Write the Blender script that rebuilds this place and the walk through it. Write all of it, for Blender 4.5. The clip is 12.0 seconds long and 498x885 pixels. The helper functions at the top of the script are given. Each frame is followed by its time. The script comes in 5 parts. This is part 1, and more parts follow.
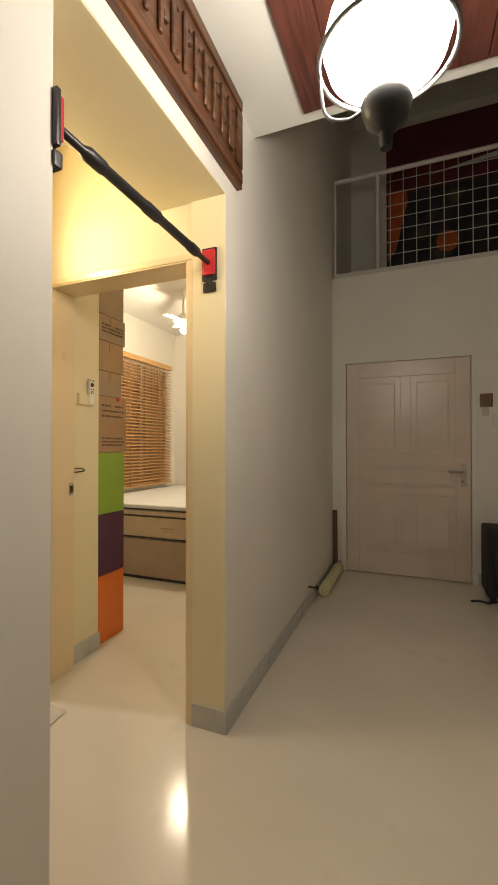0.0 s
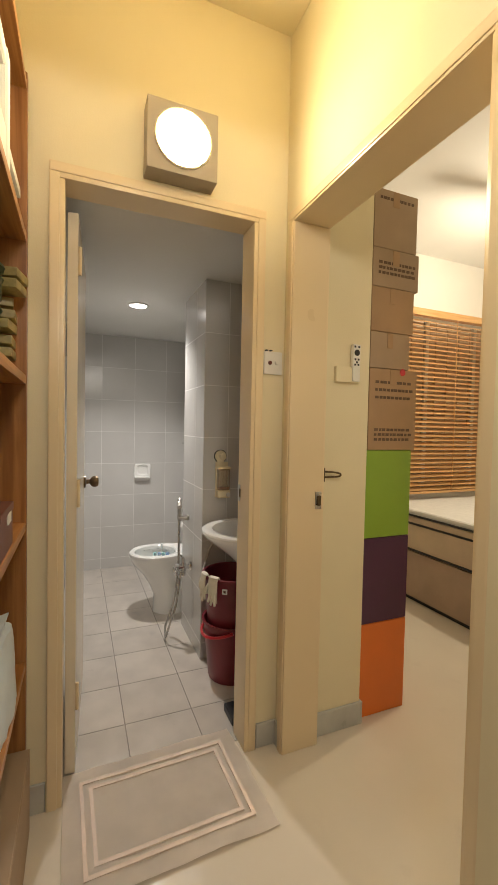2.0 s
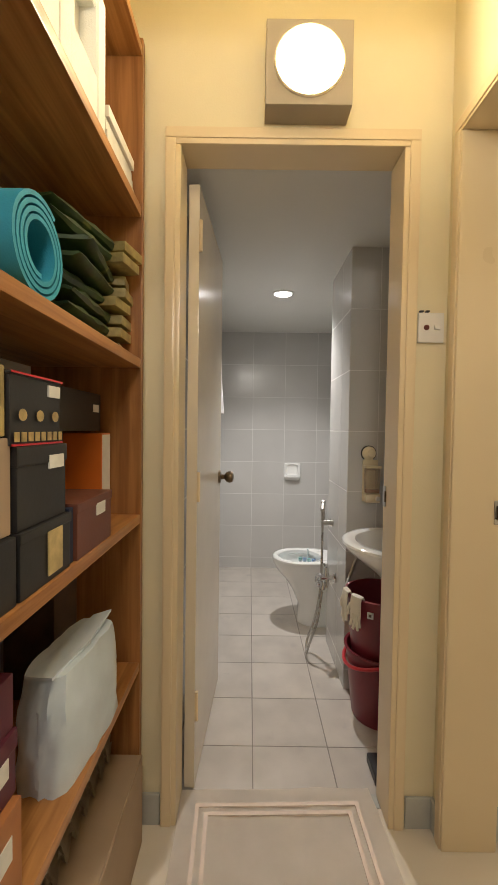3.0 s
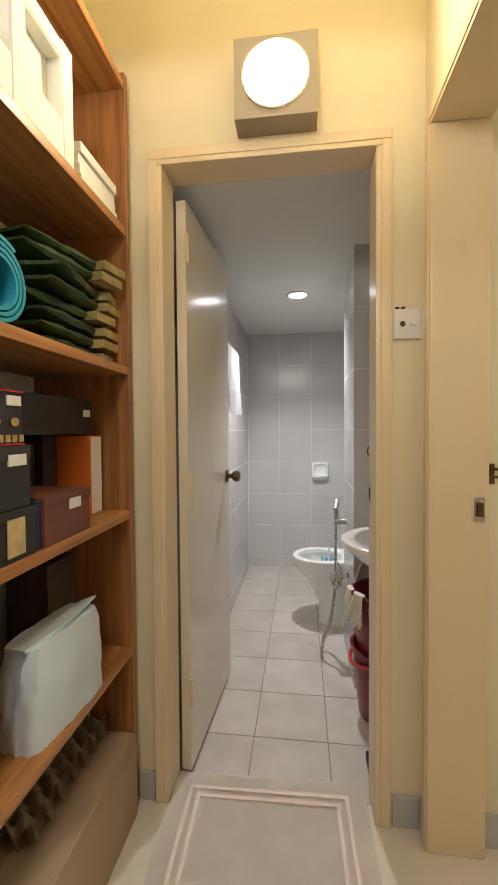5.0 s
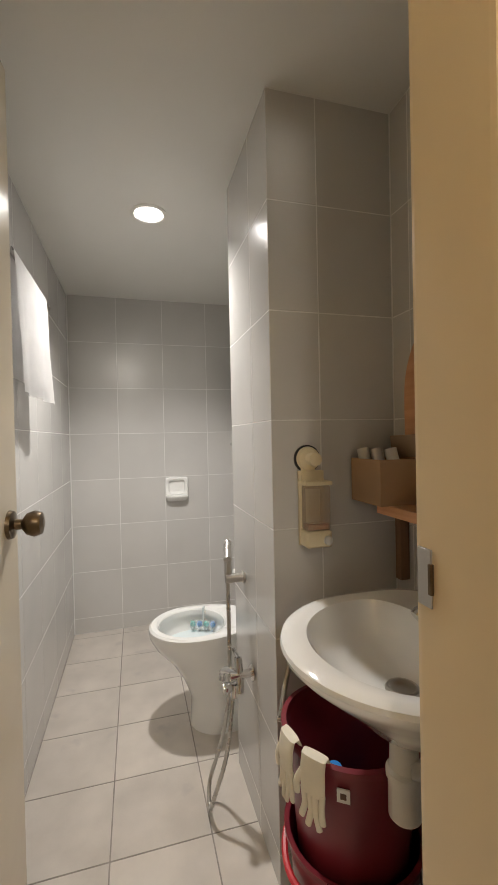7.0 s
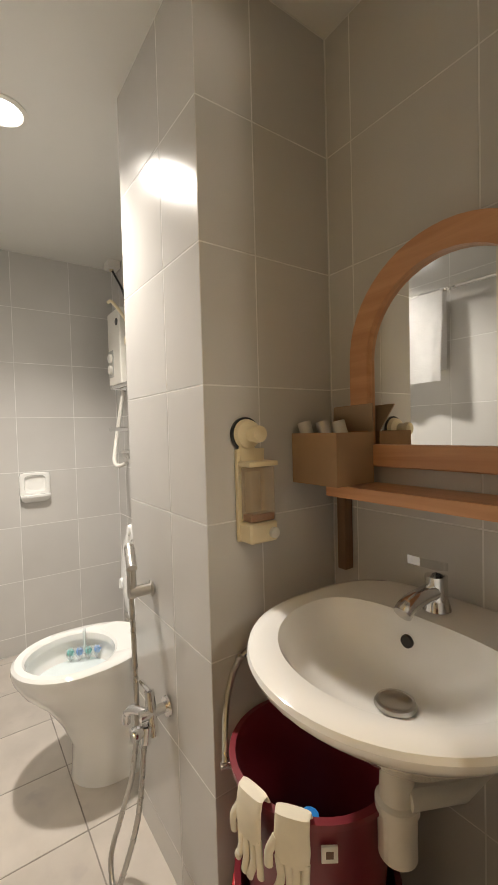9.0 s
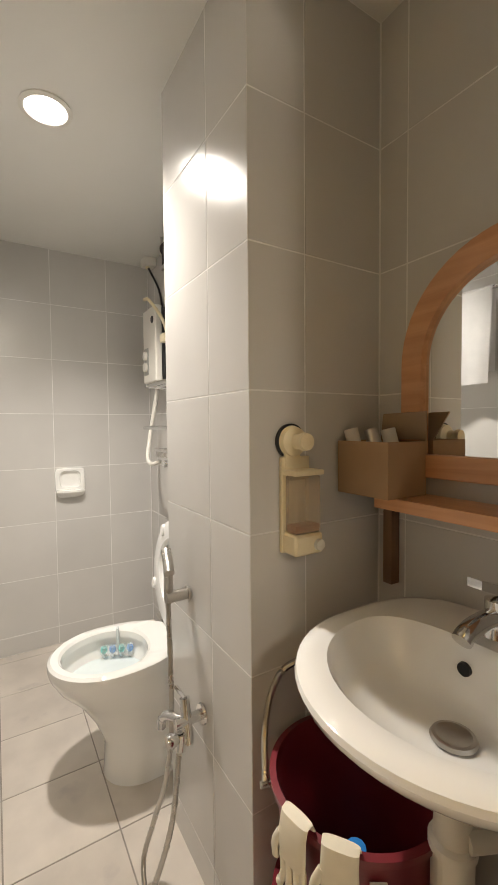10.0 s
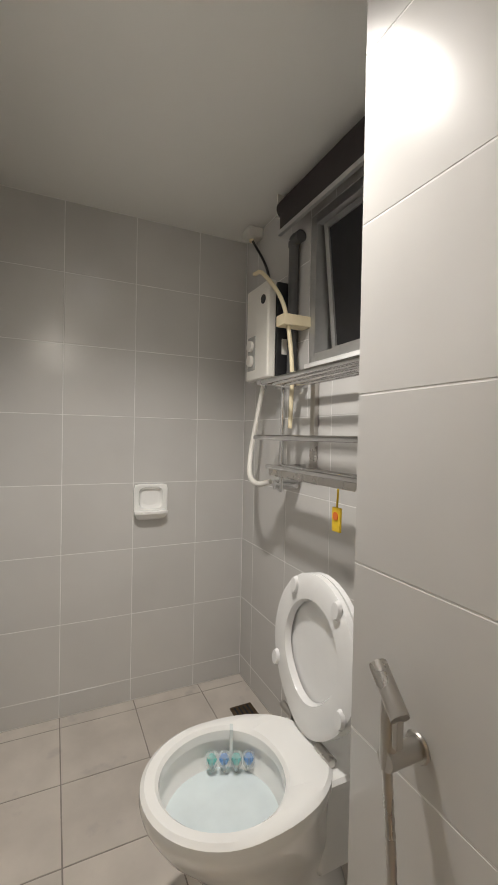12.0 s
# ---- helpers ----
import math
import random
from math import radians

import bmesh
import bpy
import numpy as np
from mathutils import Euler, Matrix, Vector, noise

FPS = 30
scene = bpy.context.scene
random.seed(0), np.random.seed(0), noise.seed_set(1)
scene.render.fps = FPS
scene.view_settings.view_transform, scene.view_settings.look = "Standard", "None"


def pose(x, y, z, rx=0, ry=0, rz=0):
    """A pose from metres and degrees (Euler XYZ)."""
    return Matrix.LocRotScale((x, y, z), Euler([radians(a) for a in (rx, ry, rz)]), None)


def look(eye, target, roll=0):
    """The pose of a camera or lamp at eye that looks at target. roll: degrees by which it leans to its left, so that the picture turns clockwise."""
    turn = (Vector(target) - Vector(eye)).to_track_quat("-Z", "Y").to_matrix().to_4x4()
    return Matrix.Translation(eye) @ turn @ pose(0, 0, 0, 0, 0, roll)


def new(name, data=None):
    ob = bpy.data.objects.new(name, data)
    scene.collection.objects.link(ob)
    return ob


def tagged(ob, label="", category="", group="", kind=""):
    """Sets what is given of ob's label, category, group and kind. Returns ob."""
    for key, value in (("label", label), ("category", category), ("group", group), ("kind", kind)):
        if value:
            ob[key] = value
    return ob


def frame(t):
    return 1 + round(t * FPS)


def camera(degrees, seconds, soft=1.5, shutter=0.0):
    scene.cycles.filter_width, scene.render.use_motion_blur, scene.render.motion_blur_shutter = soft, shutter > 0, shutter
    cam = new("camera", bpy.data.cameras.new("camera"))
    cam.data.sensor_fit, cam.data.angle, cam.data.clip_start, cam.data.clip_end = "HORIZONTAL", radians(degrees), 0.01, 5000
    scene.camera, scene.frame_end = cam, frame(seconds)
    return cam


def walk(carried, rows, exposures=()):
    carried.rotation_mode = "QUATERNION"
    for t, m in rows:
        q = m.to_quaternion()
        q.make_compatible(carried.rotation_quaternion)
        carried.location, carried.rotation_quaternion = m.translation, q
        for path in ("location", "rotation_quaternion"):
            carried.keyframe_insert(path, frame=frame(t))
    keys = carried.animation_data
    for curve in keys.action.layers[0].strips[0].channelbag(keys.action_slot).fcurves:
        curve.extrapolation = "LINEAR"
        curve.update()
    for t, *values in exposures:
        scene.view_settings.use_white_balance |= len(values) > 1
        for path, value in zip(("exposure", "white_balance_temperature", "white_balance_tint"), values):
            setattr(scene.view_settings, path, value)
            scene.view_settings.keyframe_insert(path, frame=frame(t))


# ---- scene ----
cam = camera(62.1, 12.0)
PATH = [
    (0, (-0.071, 0.428, 1.252), (-0.808, 2.287, 1.272), -0.0),
    (0.5, (-0.118, 0.658, 1.273), (-1.135, 2.381, 1.281), 0.2),
    (1, (-0.253, 0.909, 1.298), (-1.583, 2.403, 1.281), 0.7),
    (1.5, (-0.317, 1.141, 1.307), (-1.969, 2.267, 1.254), 1.4),
    (2, (-0.429, 1.32, 1.298), (-2.276, 2.084, 1.231), 1.2),
    (2.5, (-0.557, 1.431, 1.269), (-2.518, 1.818, 1.201), 1.1),
    (3, (-0.663, 1.492, 1.247), (-2.662, 1.489, 1.182), 0.8),
    (3.2, (-0.657, 1.574, 1.231), (-2.647, 1.379, 1.192), 1.4),
    (4.8, (-0.563, 1.76, 1.251), (-2.535, 1.432, 1.195), -0.2),
    (5, (-0.619, 1.718, 1.244), (-2.602, 1.465, 1.184), -0.4),
    (5.5, (-0.809, 1.625, 1.234), (-2.806, 1.545, 1.165), -0.9),
    (6, (-1.095, 1.628, 1.215), (-3.093, 1.71, 1.163), -1.1),
    (6.5, (-1.349, 1.643, 1.215), (-3.331, 1.912, 1.171), -1.2),
    (7, (-1.615, 1.617, 1.198), (-3.542, 2.15, 1.176), -1.2),
    (7.5, (-1.811, 1.577, 1.157), (-3.659, 2.342, 1.123), -1.6),
    (7.7, (-1.853, 1.567, 1.148), (-3.662, 2.421, 1.107), -1.7),
    (9.3, (-1.906, 1.547, 1.15), (-3.535, 2.705, 1.086), -1.5),
    (9.5, (-1.902, 1.542, 1.155), (-3.555, 2.665, 1.086), -1.2),
    (10, (-1.956, 1.537, 1.173), (-3.659, 2.582, 1.09), -0.5),
    (10.5, (-2.125, 1.544, 1.148), (-3.865, 2.526, 1.063), 0.4),
    (11, (-2.351, 1.547, 1.104), (-4.127, 2.463, 1.045), 1.0),
    (11.5, (-2.472, 1.514, 1.126), (-4.262, 2.405, 1.078), 1.2),
    (12, (-2.543, 1.487, 1.168), (-4.352, 2.34, 1.138), 1.1),
]
EXPOSURES = [(0.0, 0.22, 6700, 10), (2.0, 0.25, 6450, 10), (3.0, 0.3, 6250, 10), (5.0, 0.38, 5900, 10), (6.0, 0.38, 6250, 10), (7.0, 0.42, 6350, 10), (9.5, 0.76, 6800, 10), (10.5, 0.62, 6650, 10), (11.5, 0.24, 6450, 10), (12.0, 0.14, 6400, 10)]
walk(cam, [(t, look(eye, target, roll)) for t, eye, target, roll in PATH], EXPOSURES)

# ---- light ----
world = bpy.data.worlds.new("night")
world.use_nodes = True
world.node_tree.nodes["Background"].inputs[0].default_value = (0.02, 0.024, 0.03, 1)
world.node_tree.nodes["Background"].inputs[1].default_value = 0.3
scene.world = world


def lamp(name, kind, where, target, watts, colour, size=0.1, **more):
    data = bpy.data.lights.new(name, kind)
    data.energy, data.color = watts, colour
    data.shadow_soft_size = size
    if kind == "SPOT":
        data.spot_size, data.spot_blend = more["angle"], more["blend"]
    ob = new(name, data)
    ob.matrix_world = look(where, target)
    return tagged(ob, kind="structure")


# the recessed downlight of the bathroom, the ceiling bulb of the bedroom, the hall's pendant
lamp("downlight_beam", "SPOT", (-3.35, 1.694, 2.098), (-3.35, 1.694, 0), 57, (1.0, 0.94, 0.87), 0.042, angle=radians(132), blend=0.7)
lamp("bedroom_bulb_light", "POINT", (-2.25, 4.1, 2.40), (-2.25, 4.1, 0), 42, (1.0, 0.86, 0.64), 0.05)

# ---- materials ----


def mat(name, colour, rough=0.5, metal=0.0, var=0.08, scale=8.0, bump=0.05, fine=120.0, spots=None, random_piece=0.0, coat=0.0, glow=0.0):
    """A surface with large and fine variation, bump and roughness changes, in object-space metres."""
    m = bpy.data.materials.new(name)
    m.use_nodes = True
    nt = m.node_tree
    n, l = nt.nodes, nt.links
    b = n["Principled BSDF"]
    big, small = n.new("ShaderNodeTexNoise"), n.new("ShaderNodeTexNoise")
    big.inputs["Scale"].default_value, small.inputs["Scale"].default_value = scale, fine
    big.inputs["Detail"].default_value = 4
    geo = n.new("ShaderNodeNewGeometry")
    for t in (big, small):
        l.new(geo.outputs["Position"], t.inputs["Vector"])
    mix = n.new("ShaderNodeMix")
    mix.data_type = "RGBA"
    lo = [max(0, c * (1 - var)) for c in colour]
    hi = [min(1, c * (1 + var)) for c in colour]
    mix.inputs["A"].default_value, mix.inputs["B"].default_value = (*lo, 1), (*hi, 1)
    ramp = n.new("ShaderNodeMapRange")
    ramp.inputs["From Min"].default_value, ramp.inputs["From Max"].default_value = 0.3, 0.7
    l.new(big.outputs["Fac"], ramp.inputs["Value"])
    l.new(ramp.outputs["Result"], mix.inputs["Factor"])
    out = mix.outputs["Result"]
    if spots:
        sp = n.new("ShaderNodeTexNoise")
        sp.inputs["Scale"].default_value, sp.inputs["Detail"].default_value = spots[1], 6
        l.new(geo.outputs["Position"], sp.inputs["Vector"])
        r2 = n.new("ShaderNodeMapRange")
        r2.inputs["From Min"].default_value, r2.inputs["From Max"].default_value = spots[2], spots[2] + 0.12
        l.new(sp.outputs["Fac"], r2.inputs["Value"])
        m2 = n.new("ShaderNodeMix")
        m2.data_type = "RGBA"
        m2.inputs["B"].default_value = (*spots[0], 1)
        l.new(out, m2.inputs["A"])
        l.new(r2.outputs["Result"], m2.inputs["Factor"])
        out = m2.outputs["Result"]
    if random_piece:
        info = n.new("ShaderNodeObjectInfo")
        hsv = n.new("ShaderNodeHueSaturation")
        r3 = n.new("ShaderNodeMapRange")
        r3.inputs["To Min"].default_value, r3.inputs["To Max"].default_value = 1 - random_piece, 1 + random_piece
        l.new(info.outputs["Random"], r3.inputs["Value"])
        l.new(r3.outputs["Result"], hsv.inputs["Value"])
        l.new(out, hsv.inputs["Color"])
        out = hsv.outputs["Color"]
    l.new(out, b.inputs["Base Color"])
    rr = n.new("ShaderNodeMapRange")
    rr.inputs["To Min"].default_value, rr.inputs["To Max"].default_value = max(0.02, rough * 0.82), min(1, rough * 1.18)
    l.new(big.outputs["Fac"], rr.inputs["Value"])
    l.new(rr.outputs["Result"], b.inputs["Roughness"])
    b.inputs["Metallic"].default_value = metal
    b.inputs["Coat Weight"].default_value = coat
    if bump:
        bp = n.new("ShaderNodeBump")
        bp.inputs["Strength"].default_value, bp.inputs["Distance"].default_value = bump, 0.003
        l.new(small.outputs["Fac"], bp.inputs["Height"])
        l.new(bp.outputs["Normal"], b.inputs["Normal"])
    if glow:
        b.inputs["Emission Color"].default_value = (*colour, 1)
        b.inputs["Emission Strength"].default_value = glow
    return m


def wood(name, dark, light, rough=0.45, axis=0, scale=3.0):
    """Long-grained timber; axis is the direction of the grain."""
    m = mat(name, light, rough, bump=0.08)
    nt = m.node_tree
    n, l = nt.nodes, nt.links
    geo = n.new("ShaderNodeNewGeometry")
    mp = n.new("ShaderNodeMapping")
    stretch = [9.0, 9.0, 9.0]
    stretch[axis] = 0.55
    mp.inputs["Scale"].default_value = [v * scale for v in stretch]
    l.new(geo.outputs["Position"], mp.inputs["Vector"])
    t = n.new("ShaderNodeTexNoise")
    t.inputs["Scale"].default_value, t.inputs["Detail"].default_value, t.inputs["Distortion"].default_value = 1.6, 7, 0.7
    l.new(mp.outputs["Vector"], t.inputs["Vector"])
    r = n.new("ShaderNodeValToRGB")
    r.color_ramp.elements[0].position, r.color_ramp.elements[1].position = 0.33, 0.66
    r.color_ramp.elements[0].color, r.color_ramp.elements[1].color = (*dark, 1), (*light, 1)
    l.new(t.outputs["Fac"], r.inputs["Fac"])
    l.new(r.outputs["Color"], n["Principled BSDF"].inputs["Base Color"])
    return m


def clear(name, colour, rough=0.02, alpha=0.3):
    m = bpy.data.materials.new(name)
    m.use_nodes = True
    b = m.node_tree.nodes["Principled BSDF"]
    b.inputs["Base Color"].default_value = (*colour, 1)
    b.inputs["Roughness"].default_value = rough
    b.inputs["Alpha"].default_value = alpha
    return m


def glowing(name, colour, strength):
    m = bpy.data.materials.new(name)
    m.use_nodes = True
    b = m.node_tree.nodes["Principled BSDF"]
    b.inputs["Base Color"].default_value = (0.8, 0.8, 0.8, 1)
    b.inputs["Emission Color"].default_value = (*colour, 1)
    b.inputs["Emission Strength"].default_value = strength
    return m


CREAM = mat("cream_wall_paint", (0.80, 0.71, 0.48), 0.6, var=0.03, scale=2.5, bump=0.12, fine=220)
WHITE_WALL = mat("white_wall_paint", (0.82, 0.79, 0.72), 0.6, var=0.03, scale=2.0, bump=0.12, fine=200)
CEIL = mat("ceiling_paint", (0.78, 0.77, 0.73), 0.7, var=0.03, scale=1.5, bump=0.08, fine=150)
FRAME = mat("cream_gloss_paint", (0.80, 0.65, 0.41), 0.3, var=0.012, scale=2, bump=0.02, fine=90)
LEAF = mat("door_gloss_paint", (0.74, 0.66, 0.52), 0.2, var=0.04, scale=3, bump=0.04, fine=40)
FLOOR = mat("polished_cream_floor", (0.74, 0.675, 0.57), 0.16, var=0.06, scale=1.2, bump=0.015, fine=30, spots=((0.69, 0.625, 0.525), 5.0, 0.62))
SKIRT = mat("grey_skirting_tile", (0.50, 0.50, 0.46), 0.3, var=0.08, scale=14, bump=0.03)
TILE = mat("pale_grey_wall_tile", (0.60, 0.59, 0.57), 0.21, var=0.03, scale=4, bump=0.02, fine=70, random_piece=0.03)
GROUT = mat("white_grout", (0.76, 0.755, 0.735), 0.85, var=0.08, scale=12, bump=0.2)
FTILE = mat("beige_floor_tile", (0.60, 0.55, 0.495), 0.34, var=0.09, scale=7, bump=0.06, fine=160, random_piece=0.05, spots=((0.50, 0.46, 0.43), 9.0, 0.63))
FGROUT = mat("brown_floor_grout", (0.31, 0.28, 0.25), 0.9, var=0.25, scale=10, bump=0.2)
CERAMIC = mat("white_glazed_ceramic", (0.88, 0.88, 0.86), 0.08, var=0.015, scale=6, bump=0.0, coat=0.4)
SEAT_W = mat("white_seat_plastic", (0.84, 0.84, 0.83), 0.18, var=0.01, scale=20, bump=0.0)
PLASTIC_W = mat("white_plastic", (0.80, 0.78, 0.72), 0.32, var=0.02, scale=20, bump=0.01)
CREAM_P = mat("cream_plastic", (0.80, 0.70, 0.48), 0.35, var=0.03, scale=20, bump=0.02)
CHROME = mat("chrome", (0.72, 0.72, 0.72), 0.12, 1.0, var=0.05, scale=30, bump=0.0)
STEEL = mat("brushed_steel", (0.52, 0.50, 0.47), 0.28, 1.0, var=0.02, scale=10, bump=0.01)
BRONZE = mat("aged_bronze", (0.14, 0.10, 0.06), 0.3, 0.9, var=0.25, scale=60, bump=0.05)
BLACK = mat("black_plastic", (0.018, 0.018, 0.02), 0.4, var=0.2, scale=20, bump=0.05)
RED = mat("red_plastic", (0.55, 0.025, 0.035), 0.35, var=0.06, scale=20, bump=0.02)
MAROON = mat("maroon_plastic", (0.20, 0.022, 0.032), 0.33, var=0.1, scale=9, bump=0.03)
PINE = wood("orange_pine_shelf", (0.30, 0.12, 0.03), (0.52, 0.25, 0.08), 0.4, 0)
PINE_UP = wood("orange_pine_upright", (0.25, 0.10, 0.028), (0.42, 0.19, 0.06), 0.4, 2)
PEACH = wood("peach_beech", (0.58, 0.29, 0.14), (0.70, 0.38, 0.20), 0.35, 0)
CARVED = wood("dark_carved_teak", (0.05, 0.02, 0.01), (0.16, 0.065, 0.028), 0.4, 1)
REDWOOD = wood("reddish_ceiling_timber", (0.055, 0.016, 0.012), (0.14, 0.045, 0.032), 0.5, 1)
BLIND = wood("honey_blind_slat", (0.55, 0.30, 0.11), (0.72, 0.44, 0.20), 0.35, 1)
CARD = mat("brown_cardboard", (0.42, 0.27, 0.15), 0.75, var=0.08, scale=6, bump=0.08, fine=200)
CARD2 = mat("grey_brown_cardboard", (0.40, 0.29, 0.19), 0.75, var=0.1, scale=5, bump=0.08, fine=200)
INK = mat("dark_print_ink", (0.15, 0.095, 0.065), 0.8, var=0.2, scale=30)
GREEN = mat("lime_green_laminate", (0.26, 0.42, 0.035), 0.4, var=0.04, scale=6, bump=0.02)
PURPLE = mat("dark_plum_laminate", (0.075, 0.022, 0.06), 0.4, var=0.06, scale=6, bump=0.02)
ORANGE = mat("orange_laminate", (0.72, 0.17, 0.02), 0.4, var=0.04, scale=6, bump=0.02)
MATTRESS = mat("white_mattress_cloth", (0.78, 0.77, 0.74), 0.85, var=0.04, scale=25, bump=0.3, fine=90)
BEIGE_CLOTH = mat("beige_bed_cloth", (0.58, 0.46, 0.33), 0.85, var=0.06, scale=8, bump=0.2, fine=300)
TAUPE = mat("taupe_bed_base_cloth", (0.42, 0.31, 0.23), 0.8, var=0.06, scale=8, bump=0.2, fine=300)
TEAL = mat("teal_foam", (0.03, 0.30, 0.42), 0.7, var=0.06, scale=30, bump=0.15, fine=300)
BAG_GREEN = mat("dark_green_packaging", (0.03, 0.055, 0.015), 0.4, var=0.5, scale=25, bump=0.3, fine=30, spots=((0.20, 0.22, 0.06), 14.0, 0.6))
BAG_TAN = mat("tan_packaging", (0.34, 0.27, 0.10), 0.45, var=0.35, scale=30, bump=0.2, fine=40)
BLACK_BOX = mat("black_box_paper", (0.025, 0.023, 0.022), 0.5, var=0.2, scale=18, bump=0.06)
BROWN_BOX = mat("chestnut_leatherette", (0.15, 0.05, 0.03), 0.5, var=0.12, scale=12, bump=0.1)
PLUM_BOX = mat("burgundy_box_paper", (0.10, 0.016, 0.03), 0.5, var=0.15, scale=12, bump=0.06)
GOLD = mat("gold_print", (0.55, 0.40, 0.16), 0.4, 0.3, var=0.3, scale=60)
LABEL = mat("white_paper_label", (0.78, 0.76, 0.70), 0.7, var=0.05, scale=40)
POLY = mat("pale_grey_polythene", (0.66, 0.75, 0.82), 0.32, var=0.08, scale=10, bump=0.1, fine=40)
STYRO = mat("white_moulded_foam", (0.80, 0.79, 0.73), 0.7, var=0.03, scale=30, bump=0.3, fine=260)
PULP = mat("grey_paper_pulp", (0.42, 0.34, 0.24), 0.9, var=0.15, scale=30, bump=0.3, fine=180)
MATCLOTH = mat("cream_cotton_mat", (0.92, 0.85, 0.77), 0.9, var=0.05, scale=9, bump=0.03, fine=300, spots=((0.88, 0.78, 0.69), 6.0, 0.62))
MATLINE = mat("faded_pink_stripe", (0.86, 0.73, 0.64), 0.9, var=0.08, scale=20, bump=0.03, fine=300)
TOWEL = mat("white_towelling", (0.82, 0.81, 0.80), 0.95, var=0.03, scale=20, bump=0.7, fine=350)
RUBBER_W = mat("ivory_latex", (0.78, 0.72, 0.58), 0.6, var=0.04, scale=30, bump=0.08)
BLUE = mat("blue_plastic", (0.02, 0.22, 0.62), 0.3, var=0.1, scale=30)
AQUA = mat("aqua_gel", (0.05, 0.45, 0.42), 0.2, var=0.1, scale=30)
GREY_PIPE = mat("grey_pvc", (0.09, 0.09, 0.09), 0.5, var=0.1, scale=30)
ALU = mat("grey_aluminium", (0.55, 0.55, 0.54), 0.4, 0.7, var=0.05, scale=40)
ROLLER = mat("dark_roller_fabric", (0.035, 0.028, 0.028), 0.8, var=0.1, scale=40, bump=0.2)
YELLOW = mat("yellow_card", (0.80, 0.55, 0.03), 0.5, var=0.1, scale=60)
FRONTD = mat("faded_beige_door_paint", (0.72, 0.62, 0.52), 0.3, var=0.05, scale=4, bump=0.04, fine=50)
RAILP = mat("white_painted_steel", (0.62, 0.60, 0.55), 0.4, var=0.05, scale=30)
NAVY = mat("black_nylon", (0.012, 0.013, 0.02), 0.7, var=0.2, scale=30, bump=0.2, fine=300)
PALE_YELLOW = mat("pale_yellow_cloth", (0.66, 0.62, 0.36), 0.9, var=0.1, scale=30, bump=0.4)
BROOM = wood("brown_stick", (0.12, 0.06, 0.03), (0.22, 0.12, 0.06), 0.5, 2)
PICTURE_DARK = mat("dark_mural_paint", (0.025, 0.022, 0.03), 0.5, var=0.6, scale=3, spots=((0.10, 0.09, 0.04), 2.2, 0.58))
PICTURE_RED = mat("deep_red_mural_paint", (0.10, 0.012, 0.02), 0.5, var=0.3, scale=5)
PICTURE_ORANGE = mat("orange_mural_paint", (0.50, 0.10, 0.02), 0.5, var=0.2, scale=9)
GLASS = clear("window_glass", (0.8, 0.85, 0.85))
SMOKE = clear("smoky_clear_plastic", (0.62, 0.50, 0.36), 0.12, 0.42)
WATER = mat("bowl_water", (0.74, 0.82, 0.84), 0.03, var=0.05, scale=12, bump=0.0)
SOAP = mat("amber_soap", (0.30, 0.10, 0.03), 0.2, var=0.1, scale=20)
HALL_GLOW = glowing("hall_lamp_glass", (1.0, 0.80, 0.48), 118.0)
SPOT_GLOW = glowing("downlight_lens", (1.0, 0.96, 0.92), 14.0)
PEND_GLOW = glowing("pendant_glass", (1.0, 0.92, 0.80), 43.0)
BULB_GLOW = glowing("bulb_glass", (1.0, 0.92, 0.78), 12.0)
MIRROR = mat("mirror_silver", (0.88, 0.89, 0.88), 0.01, 1.0, var=0.0, scale=1, bump=0.0)
MIRROR.node_tree.nodes["Principled BSDF"].inputs["Roughness"].default_value = 0.02

# ---- mesh tools ----


def box(bm, x0, x1, y0, y1, z0, z1, bevel=0.0, seg=2):
    vs = [bm.verts.new((x, y, z)) for z in (z0, z1) for y in (y0, y1) for x in (x0, x1)]
    fs = [bm.faces.new([vs[i] for i in f]) for f in ((0, 2, 3, 1), (4, 5, 7, 6), (0, 1, 5, 4), (2, 6, 7, 3), (0, 4, 6, 2), (1, 3, 7, 5))]
    if bevel:
        es = list({e for f in fs for e in f.edges})
        bmesh.ops.bevel(bm, geom=es, offset=bevel, segments=seg, profile=0.7, affect="EDGES")
    return bm


def B(*a, **k):
    return box(bmesh.new(), *a, **k)


def boxes(*rows):
    bm = bmesh.new()
    for r in rows:
        box(bm, *r)
    return bm


def lathe(profile, n=32, centre=(0, 0, 0), axis="z", sx=1.0, sy=1.0):
    """Turns (radius, height) pairs about an axis."""
    bm = bmesh.new()
    rings = []
    for r, h in profile:
        ring = []
        for i in range(n):
            a = 2 * math.pi * i / n
            p = (r * math.cos(a) * sx, r * math.sin(a) * sy, h)
            if axis == "y":
                p = (p[0], h, p[1])
            elif axis == "x":
                p = (h, p[0], p[1])
            ring.append(bm.verts.new(Vector(p) + Vector(centre)))
        rings.append(ring)
    for a, b in zip(rings, rings[1:]):
        for i in range(n):
            bm.faces.new((a[i], a[(i + 1) % n], b[(i + 1) % n], b[i]))
    for ring in (rings[0], rings[-1]):
        bm.faces.new(ring)
    bmesh.ops.recalc_face_normals(bm, faces=bm.faces)
    return bm


